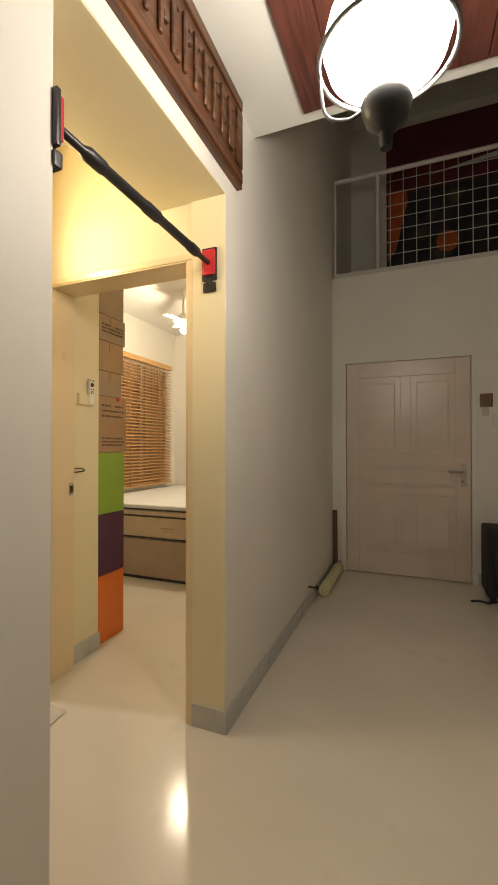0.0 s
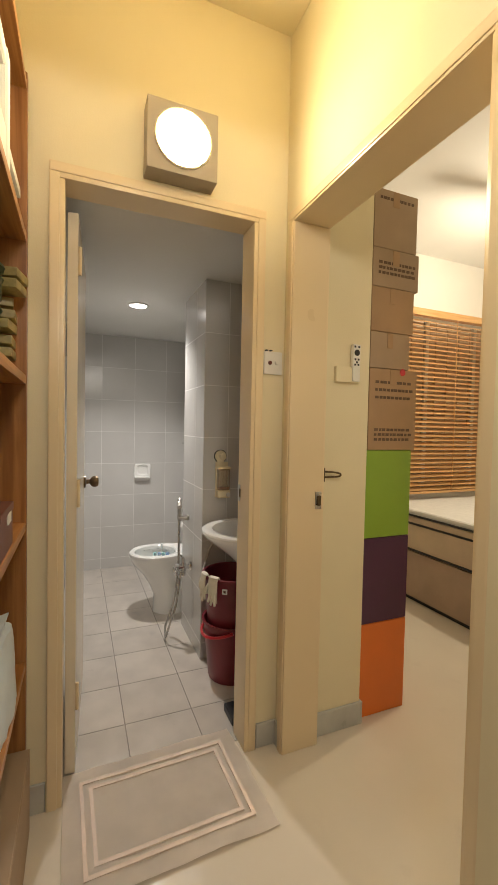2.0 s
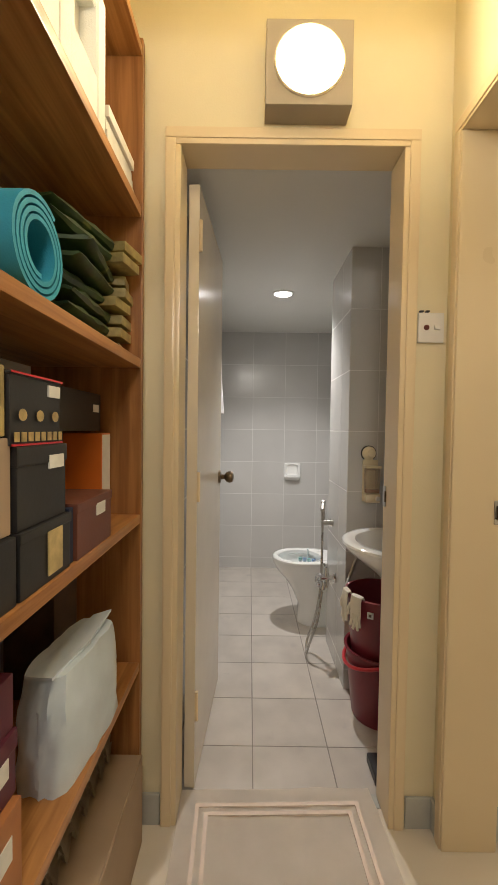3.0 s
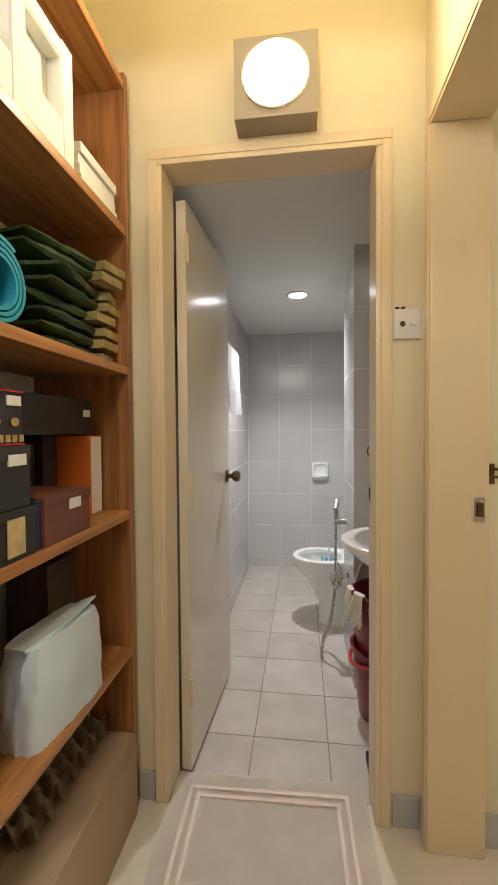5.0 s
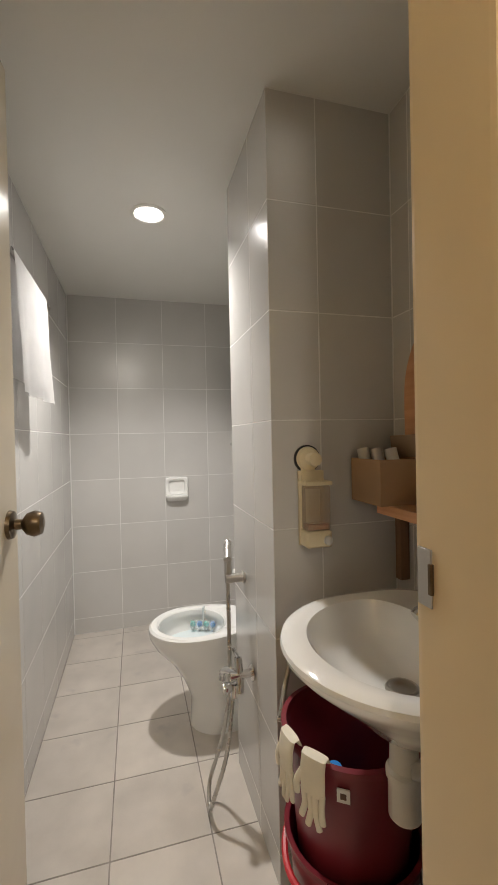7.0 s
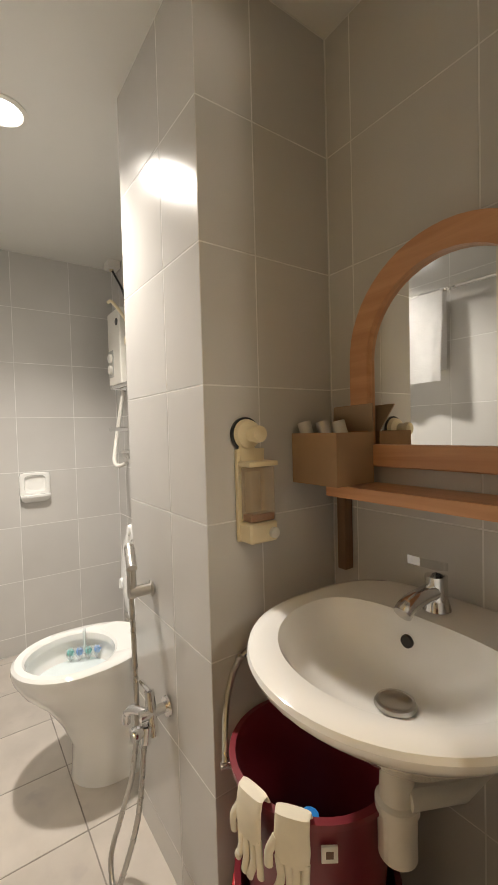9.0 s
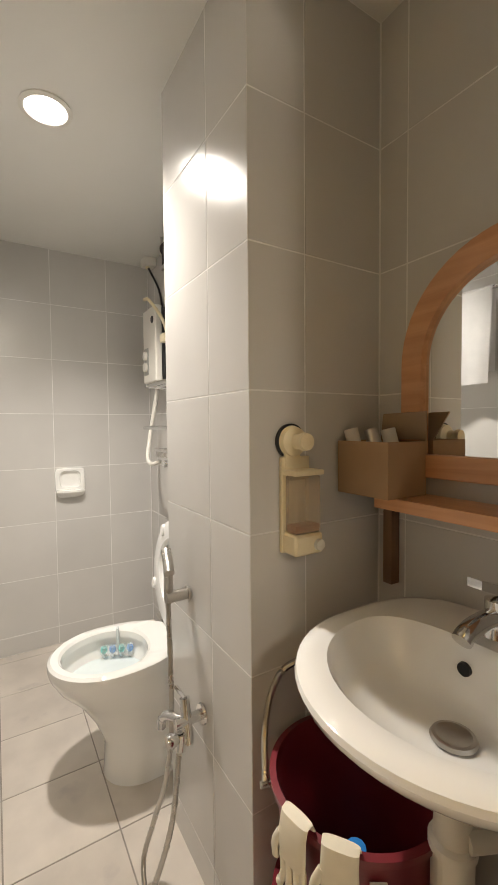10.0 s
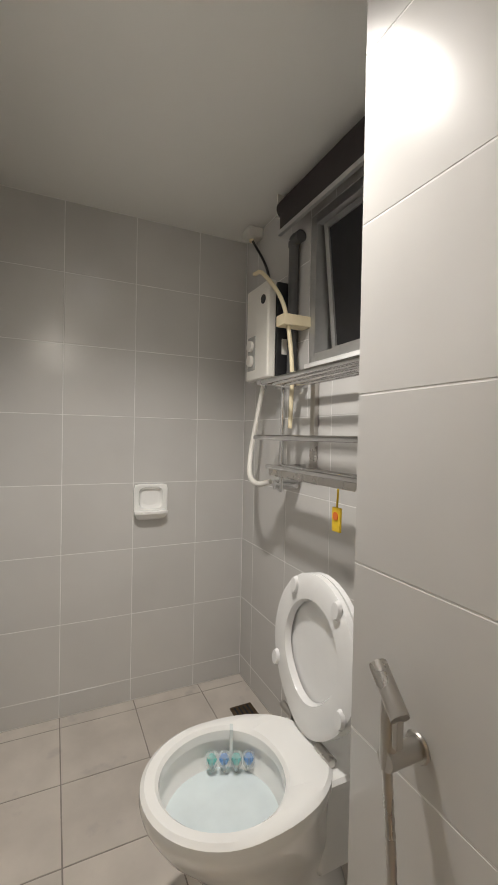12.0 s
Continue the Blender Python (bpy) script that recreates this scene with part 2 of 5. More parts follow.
def smooth_path(pts, steps=8):
    """Catmull-Rom through the points."""
    ps = [Vector(p) for p in pts]
    ps = [2 * ps[0] - ps[1]] + ps + [2 * ps[-1] - ps[-2]]
    out = []
    for i in range(1, len(ps) - 2):
        a, b, c, d = ps[i - 1:i + 3]
        for s in range(steps):
            t = s / steps
            out.append(0.5 * (2 * b + (c - a) * t + (2 * a - 5 * b + 4 * c - d) * t * t + (3 * b - a - 3 * c + d) * t ** 3))
    return out + [ps[-2]]


def tube(pts, r, n=10, bm=None, ribs=0.0):
    bm = bm or bmesh.new()
    ps = [Vector(p) for p in pts]
    rings = []
    up = Vector((0.31, 0.17, 0.93))
    for i, p in enumerate(ps):
        d = (ps[min(i + 1, len(ps) - 1)] - ps[max(i - 1, 0)]).normalized()
        u = d.cross(up if abs(d.dot(up)) < 0.95 else Vector((1, 0, 0))).normalized()
        v = d.cross(u)
        rad = r * (1 + (ribs if i % 2 else 0))
        rings.append([bm.verts.new(p + rad * (math.cos(2 * math.pi * k / n) * u + math.sin(2 * math.pi * k / n) * v)) for k in range(n)])
    for a, b in zip(rings, rings[1:]):
        for k in range(n):
            bm.faces.new((a[k], a[(k + 1) % n], b[(k + 1) % n], b[k]))
    bm.faces.new(rings[0])
    bm.faces.new(rings[-1])
    bmesh.ops.recalc_face_normals(bm, faces=bm.faces)
    return bm


def loft(rings):
    """Skins closed rings of equal length, capped."""
    bm = bmesh.new()
    rs = [[bm.verts.new(p) for p in r] for r in rings]
    n = len(rs[0])
    for a, b in zip(rs, rs[1:]):
        for k in range(n):
            bm.faces.new((a[k], a[(k + 1) % n], b[(k + 1) % n], b[k]))
    bm.faces.new(rs[0])
    bm.faces.new(rs[-1])
    bmesh.ops.recalc_face_normals(bm, faces=bm.faces)
    return bm


def mesh_of(name, bm, material, smooth=False):
    me = bpy.data.meshes.new(name)
    bm.to_mesh(me)
    bm.free()
    me.materials.append(material)
    if smooth:
        me.shade_smooth()
        me.set_sharp_from_angle(angle=radians(38))
        for p in me.polygons:
            if max(abs(v) for v in p.normal) > 0.9999:
                p.use_smooth = False
    return me


def part(name, bm, material, parent=None, label="", smooth=True):
    ob = new(name, mesh_of(name, bm, material, smooth))
    if parent:
        ob.parent = parent
    if label:
        ob["label"] = label
    return ob


def thing(name, label, category, where=(0, 0, 0), group=""):
    """An empty at the base of a thing; parts are built in its own coordinates."""
    ob = new(name)
    ob.empty_display_size = 0.05
    ob.location = where
    return tagged(ob, label, category, group)


def solid(name, bm, material, label, category, group="", smooth=True):
    return tagged(part(name, bm, material, smooth=smooth), label, category, group)


def structure(name, bm, material, label=""):
    return tagged(part(name, bm, material, smooth=False), label, kind="structure")


# ---- the large structure ----
H = 2.87
structure("floor", boxes((-1.99, 2.7, -1.6, 2.48, -0.12, 0.0), (-3.4, 2.7, 2.48, 5.7, -0.12, 0.0)), FLOOR, "polished cream floor")
structure("wall_hall_west_south", B(-0.97, -0.89, -1.6, 1.187, 0, H), WHITE_WALL)
structure("wall_hall_west_north", boxes((-0.95, -0.836, 2.23, 6.1, 0, 5.9), (-1.007, -0.836, 2.077, 2.23, 0, 5.9)), WHITE_WALL)
structure("wall_opening_header", boxes((-1.255, -1.007, 1.187, 2.0845, 2.37, 2.9), (-1.007, -0.836, 1.187, 2.077, 2.37, 2.9), (-0.89, -0.836, -1.6, 1.187, 2.37, 2.9)), WHITE_WALL)
structure("wall_passage_north", boxes((-1.93, -1.878, 2.085, 2.23, 0, 2.9), (-1.878, -1.007, 2.085, 2.23, 2.123, 2.9)), CREAM)
structure("wall_bath_east", boxes((-2.04, -1.93, 0.84, 1.238, 0, 2.9), (-2.04, -1.93, 1.982, 2.23, 0, 2.9), (-2.04, -1.897, 2.23, 2.483, 0, 2.9), (-2.04, -1.93, 1.238, 1.982, 2.128, 2.9)), CREAM)
structure("wall_niche_back", B(-1.93, -0.95, 0.72, 0.84, 0, 2.9), CREAM)
structure("wall_bath_south", B(-4.53, -2.04, 1.09, 1.2235, -0.1, 2.9), GROUT)
structure("wall_bath_west", B(-4.53, -4.4145, 1.2235, 2.48, -0.1, 2.9), GROUT)
structure("wall_bath_north", boxes((-4.4145, -3.85, 2.3415, 2.48, -0.1, 2.9), (-3.85, -3.16, 2.3415, 2.48, -0.1, 1.44), (-3.85, -3.16, 2.3415, 2.48, 1.98, 2.9), (-3.16, -2.04, 2.3415, 2.48, -0.1, 2.9)), GROUT)
structure("wall_bath_pier", B(-3.1165, -2.6555, 1.9675, 2.3415, -0.1, 2.12), GROUT)
structure("ceiling_bath", B(-4.423, -2.04, 1.215, 2.35, 2.12, 2.2), CEIL)
structure("ceiling_passage", B(-1.93, -0.95, 0.84, 2.0845, 2.84, 2.95), CREAM)
structure("ceiling_hall", B(-0.836, 2.7, -1.6, 2.44, H, 3.1), CEIL)
structure("ceiling_upper", B(-0.95, 2.7, 2.44, 6.2, 5.5, 5.6), CEIL)
structure("wall_upper_south", B(-0.836, 2.7, 2.32, 2.44, 3.1, 5.6), WHITE_WALL)
structure("wall_hall_south", B(-0.95, 2.7, -1.7, -1.6, 0, H), WHITE_WALL)
structure("wall_hall_east", B(2.7, 2.8, -1.7, 6.2, 0, 5.6), WHITE_WALL)
structure("wall_hall_north", boxes((-0.836, -0.735, 4.68, 4.8, 0, 2.97), (0.45, 2.7, 4.68, 4.8, 0, 2.97), (-0.735, 0.45, 4.68, 4.8, 2.11, 2.97)), WHITE_WALL)
structure("floor_gallery", B(-0.836, 2.7, 4.8, 6.1, 2.85, 2.97), FLOOR)
structure("wall_gallery_back", B(-0.95, 2.7, 6.1, 6.2, 2.9, 5.6), WHITE_WALL)
structure("wall_bedroom_west", B(-3.4, -3.27, 2.48, 5.7, 0, 2.9), WHITE_WALL)
structure("wall_bedroom_north", B(-3.4, -0.95, 5.6, 5.72, 0, 2.9), WHITE_WALL)
structure("wall_bedroom_south", B(-3.27, -2.04, 2.481, 2.49, 0, 2.9), WHITE_WALL)
structure("ceiling_bedroom", B(-3.4, -0.95, 2.23, 5.7, 2.86, 2.95), CEIL)
structure("floor_bath_bed", B(-4.45, -2.0, 1.2, 2.36, -0.14, -0.0216), FGROUT)
structure("threshold", B(-2.045, -1.992, 1.278, 1.94, -0.02, 0.001, bevel=0.002), SKIRT)
structure("trim_opening", boxes((-1.255, -0.838, 1.187, 2.073, 2.366, 2.37), (-1.005, -0.838, 2.073, 2.077, 0.1, 2.37)), CREAM)
# skirting tiles
SK = []
for i, r in enumerate(((-0.836, -0.826, 2.077, 4.67), (-1.0, -0.826, 2.067, 2.077), (-0.89, -0.88, -1.6, 1.187), (-0.836, -0.735, 4.67, 4.68),
                       (0.45, 2.7, 4.67, 4.68), (-1.897, -1.885, 2.242, 2.483), (-1.93, -1.884, 2.075, 2.085), (-1.93, -1.92, 1.17, 1.225), (-1.93, -1.92, 1.995, 2.075), (-2.02, -1.885, 2.483, 2.493))):
    structure("baseboard_%d" % (i + 1), B(*r, 0, 0.10, bevel=0.002, seg=1), SKIRT)


def door_frame(name, along, a0, a1, front, back, top, w, material, wl=0):
    """A rebated timber frame: posts and head, proud of the wall, with a stop and rounded arris."""
    ob = thing(name, "cream painted timber door frame in the wall", "door frame")
    ob["kind"] = "structure"
    wl = wl or w
    def prism(u0, u1, z0, z1, d0, d1, bv):
        lo, hi = min(d0, d1), max(d0, d1)
        return B(u0, u1, lo, hi, z0, z1, bevel=bv) if along == "x" else B(lo, hi, u0, u1, z0, z1, bevel=bv)
    part("post", prism(a0 - wl, a0, 0, top, front, back, 0.008), material, ob)
    part("post", prism(a1, a1 + w, 0, top, front, back, 0.008), material, ob)
    part("head", prism(a0 - wl, a1 + w, top, top + w, front, back, 0.008), material, ob)
    s = 0.014 if front > back else -0.014
    part("moulding", prism(a0 - wl - 0.012, a0 - wl + 0.02, 0, top + w - 0.02, front + s * 0.3, front - s, 0.006), material, ob)
    part("moulding", prism(a1 + w - 0.02, a1 + w + 0.012, 0, top + w - 0.02, front + s * 0.3, front - s, 0.006), material, ob)
    part("moulding", prism(a0 - wl - 0.012, a1 + w + 0.012, top + w - 0.02, top + w + 0.012, front + s * 0.3, front - s, 0.006), material, ob)
    return ob


door_frame("door_frame_bath", "y", 1.277, 1.941, -1.918, -2.042, 2.092, 0.036, FRAME)
door_frame("door_frame_bedroom", "x", -1.85, -1.036, 2.076, 2.24, 2.096, 0.028, FRAME)
door_frame("door_frame_front", "x", -0.70, 0.427, 4.672, 4.79, 2.086, 0.035, WHITE_WALL)

# ---- hall ----
front = thing("door_1", "closed faded beige panelled front door", "door", (-0.70, 4.70, 0))
front["kind"] = "structure"
DW, DH = 1.127, 2.084
fl = part("leaf", B(0.004, DW - 0.004, 0.012, 0.05, 0.006, DH), FRONTD, front)
for x0, x1, z0, z1 in ((0.0, 0.13, 0, DH), (DW - 0.13, DW, 0, DH), (0.13, DW - 0.13, 1.93, DH), (0.13, DW - 0.13, 1.06, 1.17), (0.13, DW - 0.13, 0.78, 0.86), (0.13, DW - 0.13, 0, 0.22), (DW / 2 - 0.05, DW / 2 + 0.05, 1.17, 1.93), (DW / 2 - 0.05, DW / 2 + 0.05, 0.22, 0.78)):
    part("rail", B(x0 + 0.004, x1 - 0.004, 0.0, 0.0125, z0 + 0.006, z1, bevel=0.004), FRONTD, front)
for x0, x1, z0, z1 in ((0.19, DW / 2 - 0.1, 1.23, 1.87), (DW / 2 + 0.1, DW - 0.19, 1.23, 1.87), (0.19, DW / 2 - 0.1, 0.28, 0.72), (DW / 2 + 0.1, DW - 0.19, 0.28, 0.72), (0.17, DW - 0.17, 0.89, 1.03)):
    part("panel", B(x0, x1, -0.004, 0.013, z0, z1, bevel=0.009), FRONTD, front)
hp = part("handle_plate", B(1.04, 1.085, -0.008, 0.0, 0.88, 1.1, bevel=0.004), STEEL, front)
part("lever", tube([(1.06, -0.01, 1.02), (1.06, -0.05, 1.02), (1.04, -0.055, 1.02), (0.93, -0.055, 1.025)], 0.009), STEEL, hp)

carv = thing("carved_panel", "dark carved teak panel over the passage opening", "wood carving", (-0.836, 1.0, 2.45))
part("board", B(0.0, 0.028, -0.6, 1.2, 0, 0.41, bevel=0.004), CARVED, carv)
for z in (0.0, 0.335):
    part("border", B(0.028, 0.04, -0.58, 1.18, z + 0.015, z + 0.06, bevel=0.005), CARVED, carv)
part("border", B(0.028, 0.04, 1.12, 1.18, 0.08, 0.33, bevel=0.005), CARVED, carv)
rng = random.Random(4)
for i in range(22):
    y = 1.06 - i * 0.075
    bm = bmesh.new()
    box(bm, 0.028, 0.042, y - 0.028, y - 0.006, 0.10, 0.31, bevel=0.004, seg=1)
    box(bm, 0.028, 0.042, y - 0.006, y + 0.024, 0.10 + 0.06 * (i % 3), 0.13 + 0.06 * (i % 3), bevel=0.004, seg=1)
    box(bm, 0.028, 0.040, y - 0.006, y + 0.02, 0.27, 0.295, bevel=0.004, seg=1)
    part("carving", bm, CARVED, carv)

bar = thing("pull_up_bar", "black foam-padded pull-up bar with red end brackets across the opening", "exercise bar", (-0.91, 1.184, 2.066))
ys = [0.03, 0.12, 0.14, 0.2, 0.21, 0.4, 0.41, 0.48, 0.49, 0.7, 0.71, 0.76, 0.78, 0.87]
rs = [0.012, 0.012, 0.021, 0.021, 0.017, 0.018, 0.021, 0.021, 0.016, 0.018, 0.021, 0.021, 0.012, 0.012]
part("bar", lathe(list(zip(rs, ys)), 16, axis="y"), BLACK, bar)
for y, s in ((0.0, 1), (0.897, -1)):
    d = sorted((y, y + s * 0.03))
    part("bracket", B(-0.032, 0.032, d[0], d[1], -0.055, 0.06, bevel=0.012), RED, bar, "red bracket")
    d = sorted((y, y + s * 0.02))
    part("base_pad", B(-0.036, 0.036, d[0], d[1] - 0.004, -0.075, 0.07, bevel=0.008), BLACK, bar)
    part("hook", boxes((-0.012, 0.012, d[0], d[1], -0.10, -0.06)), BLACK, bar)
    part("foot_pad", B(-0.03, 0.03, d[0], d[1] + 0.006, -0.125, -0.085, bevel=0.006), BLACK, bar)

pend = thing("pendant_lamp", "lit hanging lamp with white glass and a dark metal holder", "lamp", (-0.13, 1.5, 2.0))
part("holder", lathe([(0.0, -0.01), (0.014, -0.008), (0.018, 0.03), (0.05, 0.06), (0.062, 0.1), (0.05, 0.135), (0.03, 0.15), (0.028, 0.19), (0.0, 0.2)], 28), BLACK, pend)
part("glass", lathe([(0.02, 0.15), (0.09, 0.17), (0.14, 0.21), (0.155, 0.26), (0.14, 0.32), (0.10, 0.36), (0.03, 0.38)], 36), PEND_GLOW, pend)
part("ring", tube([(0.165 * math.cos(a / 36 * 6.2832), 0.165 * math.sin(a / 36 * 6.2832), 0.22) for a in range(37)], 0.006, 8), GREY_PIPE, pend)
part("arm", tube(smooth_path([(-0.055, 0, 0.1), (-0.10, 0, 0.09), (-0.15, 0, 0.12), (-0.166, 0, 0.22)]), 0.005, 8), GREY_PIPE, pend)
part("stem", tube([(0, 0, 0.37), (0, 0, 0.87)], 0.007), GREY_PIPE, pend)

ceil_panel = thing("ceiling_panel", "reddish timber boards fixed under the hall ceiling", "ceiling panel", (-0.55, 0.6, H))
for i in range(12):
    part("board", B(i * 0.155, i * 0.155 + 0.152, -1.2, 1.75, -0.03, 0.0, bevel=0.003, seg=1), REDWOOD, ceil_panel, smooth=False)

rail = thing("gallery_railing", "white painted steel gallery railing with a wire mesh", "railing", (-0.81, 4.70, 2.97))
part("top_rail", tube([(0, 0, 1.0), (3.4, 0, 1.0)], 0.022), RAILP, rail)
part("bottom_rail", B(0, 3.4, -0.02, 0.02, 0.0, 0.045, bevel=0.004), RAILP, rail)
for x in (0.0, 0.42, 1.7, 3.38):
    part("post", tube([(x, 0, 0.0), (x, 0, 1.0)], 0.016 if x != 0.42 else 0.022), RAILP, rail)
for i in range(1, 8):
    part("mesh_wire", tube([(0.42, 0, 0.05 + i * 0.12), (3.38, 0, 0.05 + i * 0.12)], 0.004, 6), RAILP, rail)
for i in range(1, 25):
    part("mesh_wire", tube([(0.42 + i * 0.12, 0, 0.03), (0.42 + i * 0.12, 0, 1.0)], 0.004, 6), RAILP, rail)

mural = thing("mural", "large dark painting with red and orange shapes", "painting", (-0.38, 6.098, 3.05))
part("canvas", B(0, 2.6, -0.03, 0, 0, 2.3), PICTURE_DARK, mural)
part("red_field", B(0.0, 2.6, -0.034, -0.03, 1.45, 2.3), PICTURE_RED, mural)
part("orange_shape", loft([[(0.02, y, 0.6), (0.12, y, 0.75), (0.26, y, 1.35), (0.24, y, 1.5), (0.02, y, 1.5)] for y in (-0.036, -0.03)]), PICTURE_ORANGE, mural)
part("orange_shape", lathe([(0.0, -0.036), (0.13, -0.036), (0.13, -0.03), (0, -0.03)], 18, (0.72, 0, 0.75), axis="y"), PICTURE_ORANGE, mural)
part("pale_streak", loft([[(0.5, y, 1.62), (1.4, y, 1.75), (1.9, y, 1.72), (1.2, y, 1.66)] for y in (-0.038, -0.03)]), TILE, mural)

keys = thing("key_holder", "small brown key holder with hanging keys by the front door", "key holder", (0.545, 4.68, 1.55))
part("plate", B(-0.05, 0.05, -0.02, 0.0, 0.06, 0.18, bevel=0.004), BROOM, keys)
part("keys", boxes((-0.03, 0.02, -0.018, -0.006, -0.02, 0.06)), STEEL, keys)
solid("door_notice", B(0.60, 0.72, 4.672, 4.68, 1.42, 1.54, bevel=0.001, seg=1), LABEL, "small paper notice pinned beside the front door", "notice")
case = thing("suitcase", "black nylon suitcase standing by the front door", "suitcase", (0.64, 4.34, 0))
part("body", B(-0.17, 0.3, -0.16, 0.16, 0.05, 0.60, bevel=0.05, seg=4), NAVY, case)
part("pocket", B(-0.12, 0.25, -0.19, -0.15, 0.10, 0.46, bevel=0.02), NAVY, case)
part("handle", tube(smooth_path([(0.0, 0, 0.59), (0.02, 0, 0.63), (0.12, 0, 0.63), (0.14, 0, 0.59)]), 0.01), BLACK, case)
for x in (-0.12, 0.25):
    part("wheel", lathe([(0.0, -0.02), (0.03, -0.02), (0.03, 0.02), (0, 0.02)], 16, (x, -0.1, 0.03), axis="x"), BLACK, case)
    part("wheel", lathe([(0.0, -0.02), (0.03, -0.02), (0.03, 0.02), (0, 0.02)], 16, (x, 0.1, 0.03), axis="x"), BLACK, case)
solid("case_strap", tube(smooth_path([(0.36, 4.2, 0.008), (0.42, 4.22, 0.01), (0.48, 4.2, 0.008), (0.55, 4.24, 0.008)]), 0.008), BLACK, "black strap lying on the floor beside the suitcase", "strap")
solid("draught_roll", lathe([(0.0, 0.0), (0.04, 0.003), (0.05, 0.02), (0.048, 0.5), (0.052, 0.72), (0.04, 0.74), (0, 0.745)], 18, (-0.765, 3.86, 0.05), axis="y"), PALE_YELLOW, "rolled pale yellow cloth on the floor along the wall", "cloth roll")
solid("broom_stick", tube([(-0.80, 4.645, 0.0), (-0.808, 4.655, 0.61)], 0.022), BROOM, "short brown wooden stick leaning in the corner", "stick")
hk = thing("door_stop", "small brown door stop screwed to the wall", "door stop", (-0.836, 3.62, 0.155))
part("rod", tube([(0.0, 0, 0), (0.07, 0, 0)], 0.008), BRONZE, hk)
part("knob", lathe([(0, 0.06), (0.018, 0.062), (0.02, 0.075), (0, 0.085)], 14, axis="x"), BRONZE, hk)

# ---- passage ----
wl = thing("wall_lamp", "lit square wall lamp with round glass above the bathroom door", "wall lamp", (-1.93, 1.645, 2.157))
bm = bmesh.new()
box(bm, 0.0, 0.08, -0.122, 0.122, 0.0, 0.232, bevel=0.004)
part("body", bm, mat("lamp_body_paint", (0.42, 0.36, 0.27), 0.45, var=0.04), wl)
part("rim", tube([(0.083, 0.096 * math.cos(a / 40 * 2 * math.pi), 0.118 + 0.096 * math.sin(a / 40 * 2 * math.pi)) for a in range(41)], 0.004, 8), CREAM_P, wl)
part("glass", lathe([(0.0, 0.079), (0.093, 0.079), (0.091, 0.084), (0.076, 0.091), (0.04, 0.096), (0.0, 0.098)], 40, (0, 0, 0.118), axis="x"), HALL_GLOW, wl)

swt = thing("wall_switch", "white rocker switch with a red indicator beside the bathroom door", "switch", (-1.93, 2.034, 1.56))
part("plate", B(0, 0.010, -0.039, 0.039, -0.045, 0.045, bevel=0.004), PLASTIC_W, swt)
part("indicator", lathe([(0, 0.0098), (0.0085, 0.0098), (0.0075, 0.013), (0, 0.0135)], 16, (0, -0.014, 0.0), axis="x"), mat("dark_red_lens", (0.12, 0.02, 0.012), 0.3), swt)
part("rocker", B(0.0095, 0.017, 0.008, 0.026, -0.006, 0.006, bevel=0.002), PLASTIC_W, swt)
for y in (-0.03, -0.012):
    part("clip", B(0.002, 0.014, y - 0.005, y + 0.005, 0.046, 0.05), BLACK, swt)

rug = thing("bath_mat", "cream cotton bath mat with a faded pink border on the floor", "mat", (-1.815, 1.605, 0))
rug.rotation_euler = (0, 0, radians(1.8))
rug.scale = (1.04, 1.02, 1)
bm = bmesh.new()
NX, NY = 26, 34
grid = []
for i in range(NX + 1):
    row = []
    for j in range(NY + 1):
        x, y = -0.225 + 0.45 * i / NX, -0.318 + 0.636 * j / NY
        z = 0.010 + 0.006 * noise.noise(Vector((x * 7, y * 7, 3))) + 0.002 * noise.noise(Vector((x * 30, y * 30, 1)))
        row.append(bm.verts.new((x + 0.006 * noise.noise(Vector((y * 6, 2, i * 0.01))), y + 0.008 * noise.noise(Vector((x * 6, 5, 1))), max(0.006, z))))
    grid.append(row)
for i in range(NX):
    for j in range(NY):
        bm.faces.new((grid[i][j], grid[i + 1][j], grid[i + 1][j + 1], grid[i][j + 1]))
bmesh.ops.solidify(bm, geom=bm.faces[:], thickness=0.006)
bmesh.ops.recalc_face_normals(bm, faces=bm.faces)
cloth = part("cloth", bm, MATCLOTH, rug)
for k, ins in enumerate((0.055, 0.085)):
    hx, hy = 0.225 - ins, 0.318 - ins
    part("stripe", boxes((-hx, hx, -hy, -hy + 0.012, 0.009, 0.0150), (-hx, hx, hy - 0.012, hy, 0.009, 0.0150), (-hx, -hx + 0.012, -hy + 0.012, hy - 0.012, 0.009, 0.0150), (hx - 0.012, hx, -hy + 0.012, hy - 0.012, 0.009, 0.0150)), MATLINE, rug)

# bathroom door leaf, standing open
bd = thing("door_2", "open cream gloss-painted bathroom door", "door", (-2.052, 1.283, 0))
bd["kind"] = "structure"
bd.rotation_euler = (0, 0, radians(-3.1))
leaf = part("leaf", B(-0.632, 0.0, -0.002, 0.034, 0.006, 2.05, bevel=0.003), LEAF, bd)
kb = part("knob", lathe([(0.0, 0.034), (0.032, 0.034), (0.03, 0.042), (0.012, 0.046), (0.011, 0.06), (0.024, 0.07), (0.029, 0.085), (0.024, 0.1), (0.01, 0.104), (0, 0.104)], 28, (-0.58, 0, 1.018), axis="y"), BRONZE, bd, "aged bronze knob")
part("latch", B(-0.634, -0.631, 0.008, 0.026, 0.99, 1.045), BRONZE, bd)
for z in (0.25, 1.0, 1.83):
    part("hinge", lathe([(0.0, 0), (0.006, 0), (0.006, 0.1), (0, 0.1)], 12, (0.006, 0.04, z)), FRAME, bd)

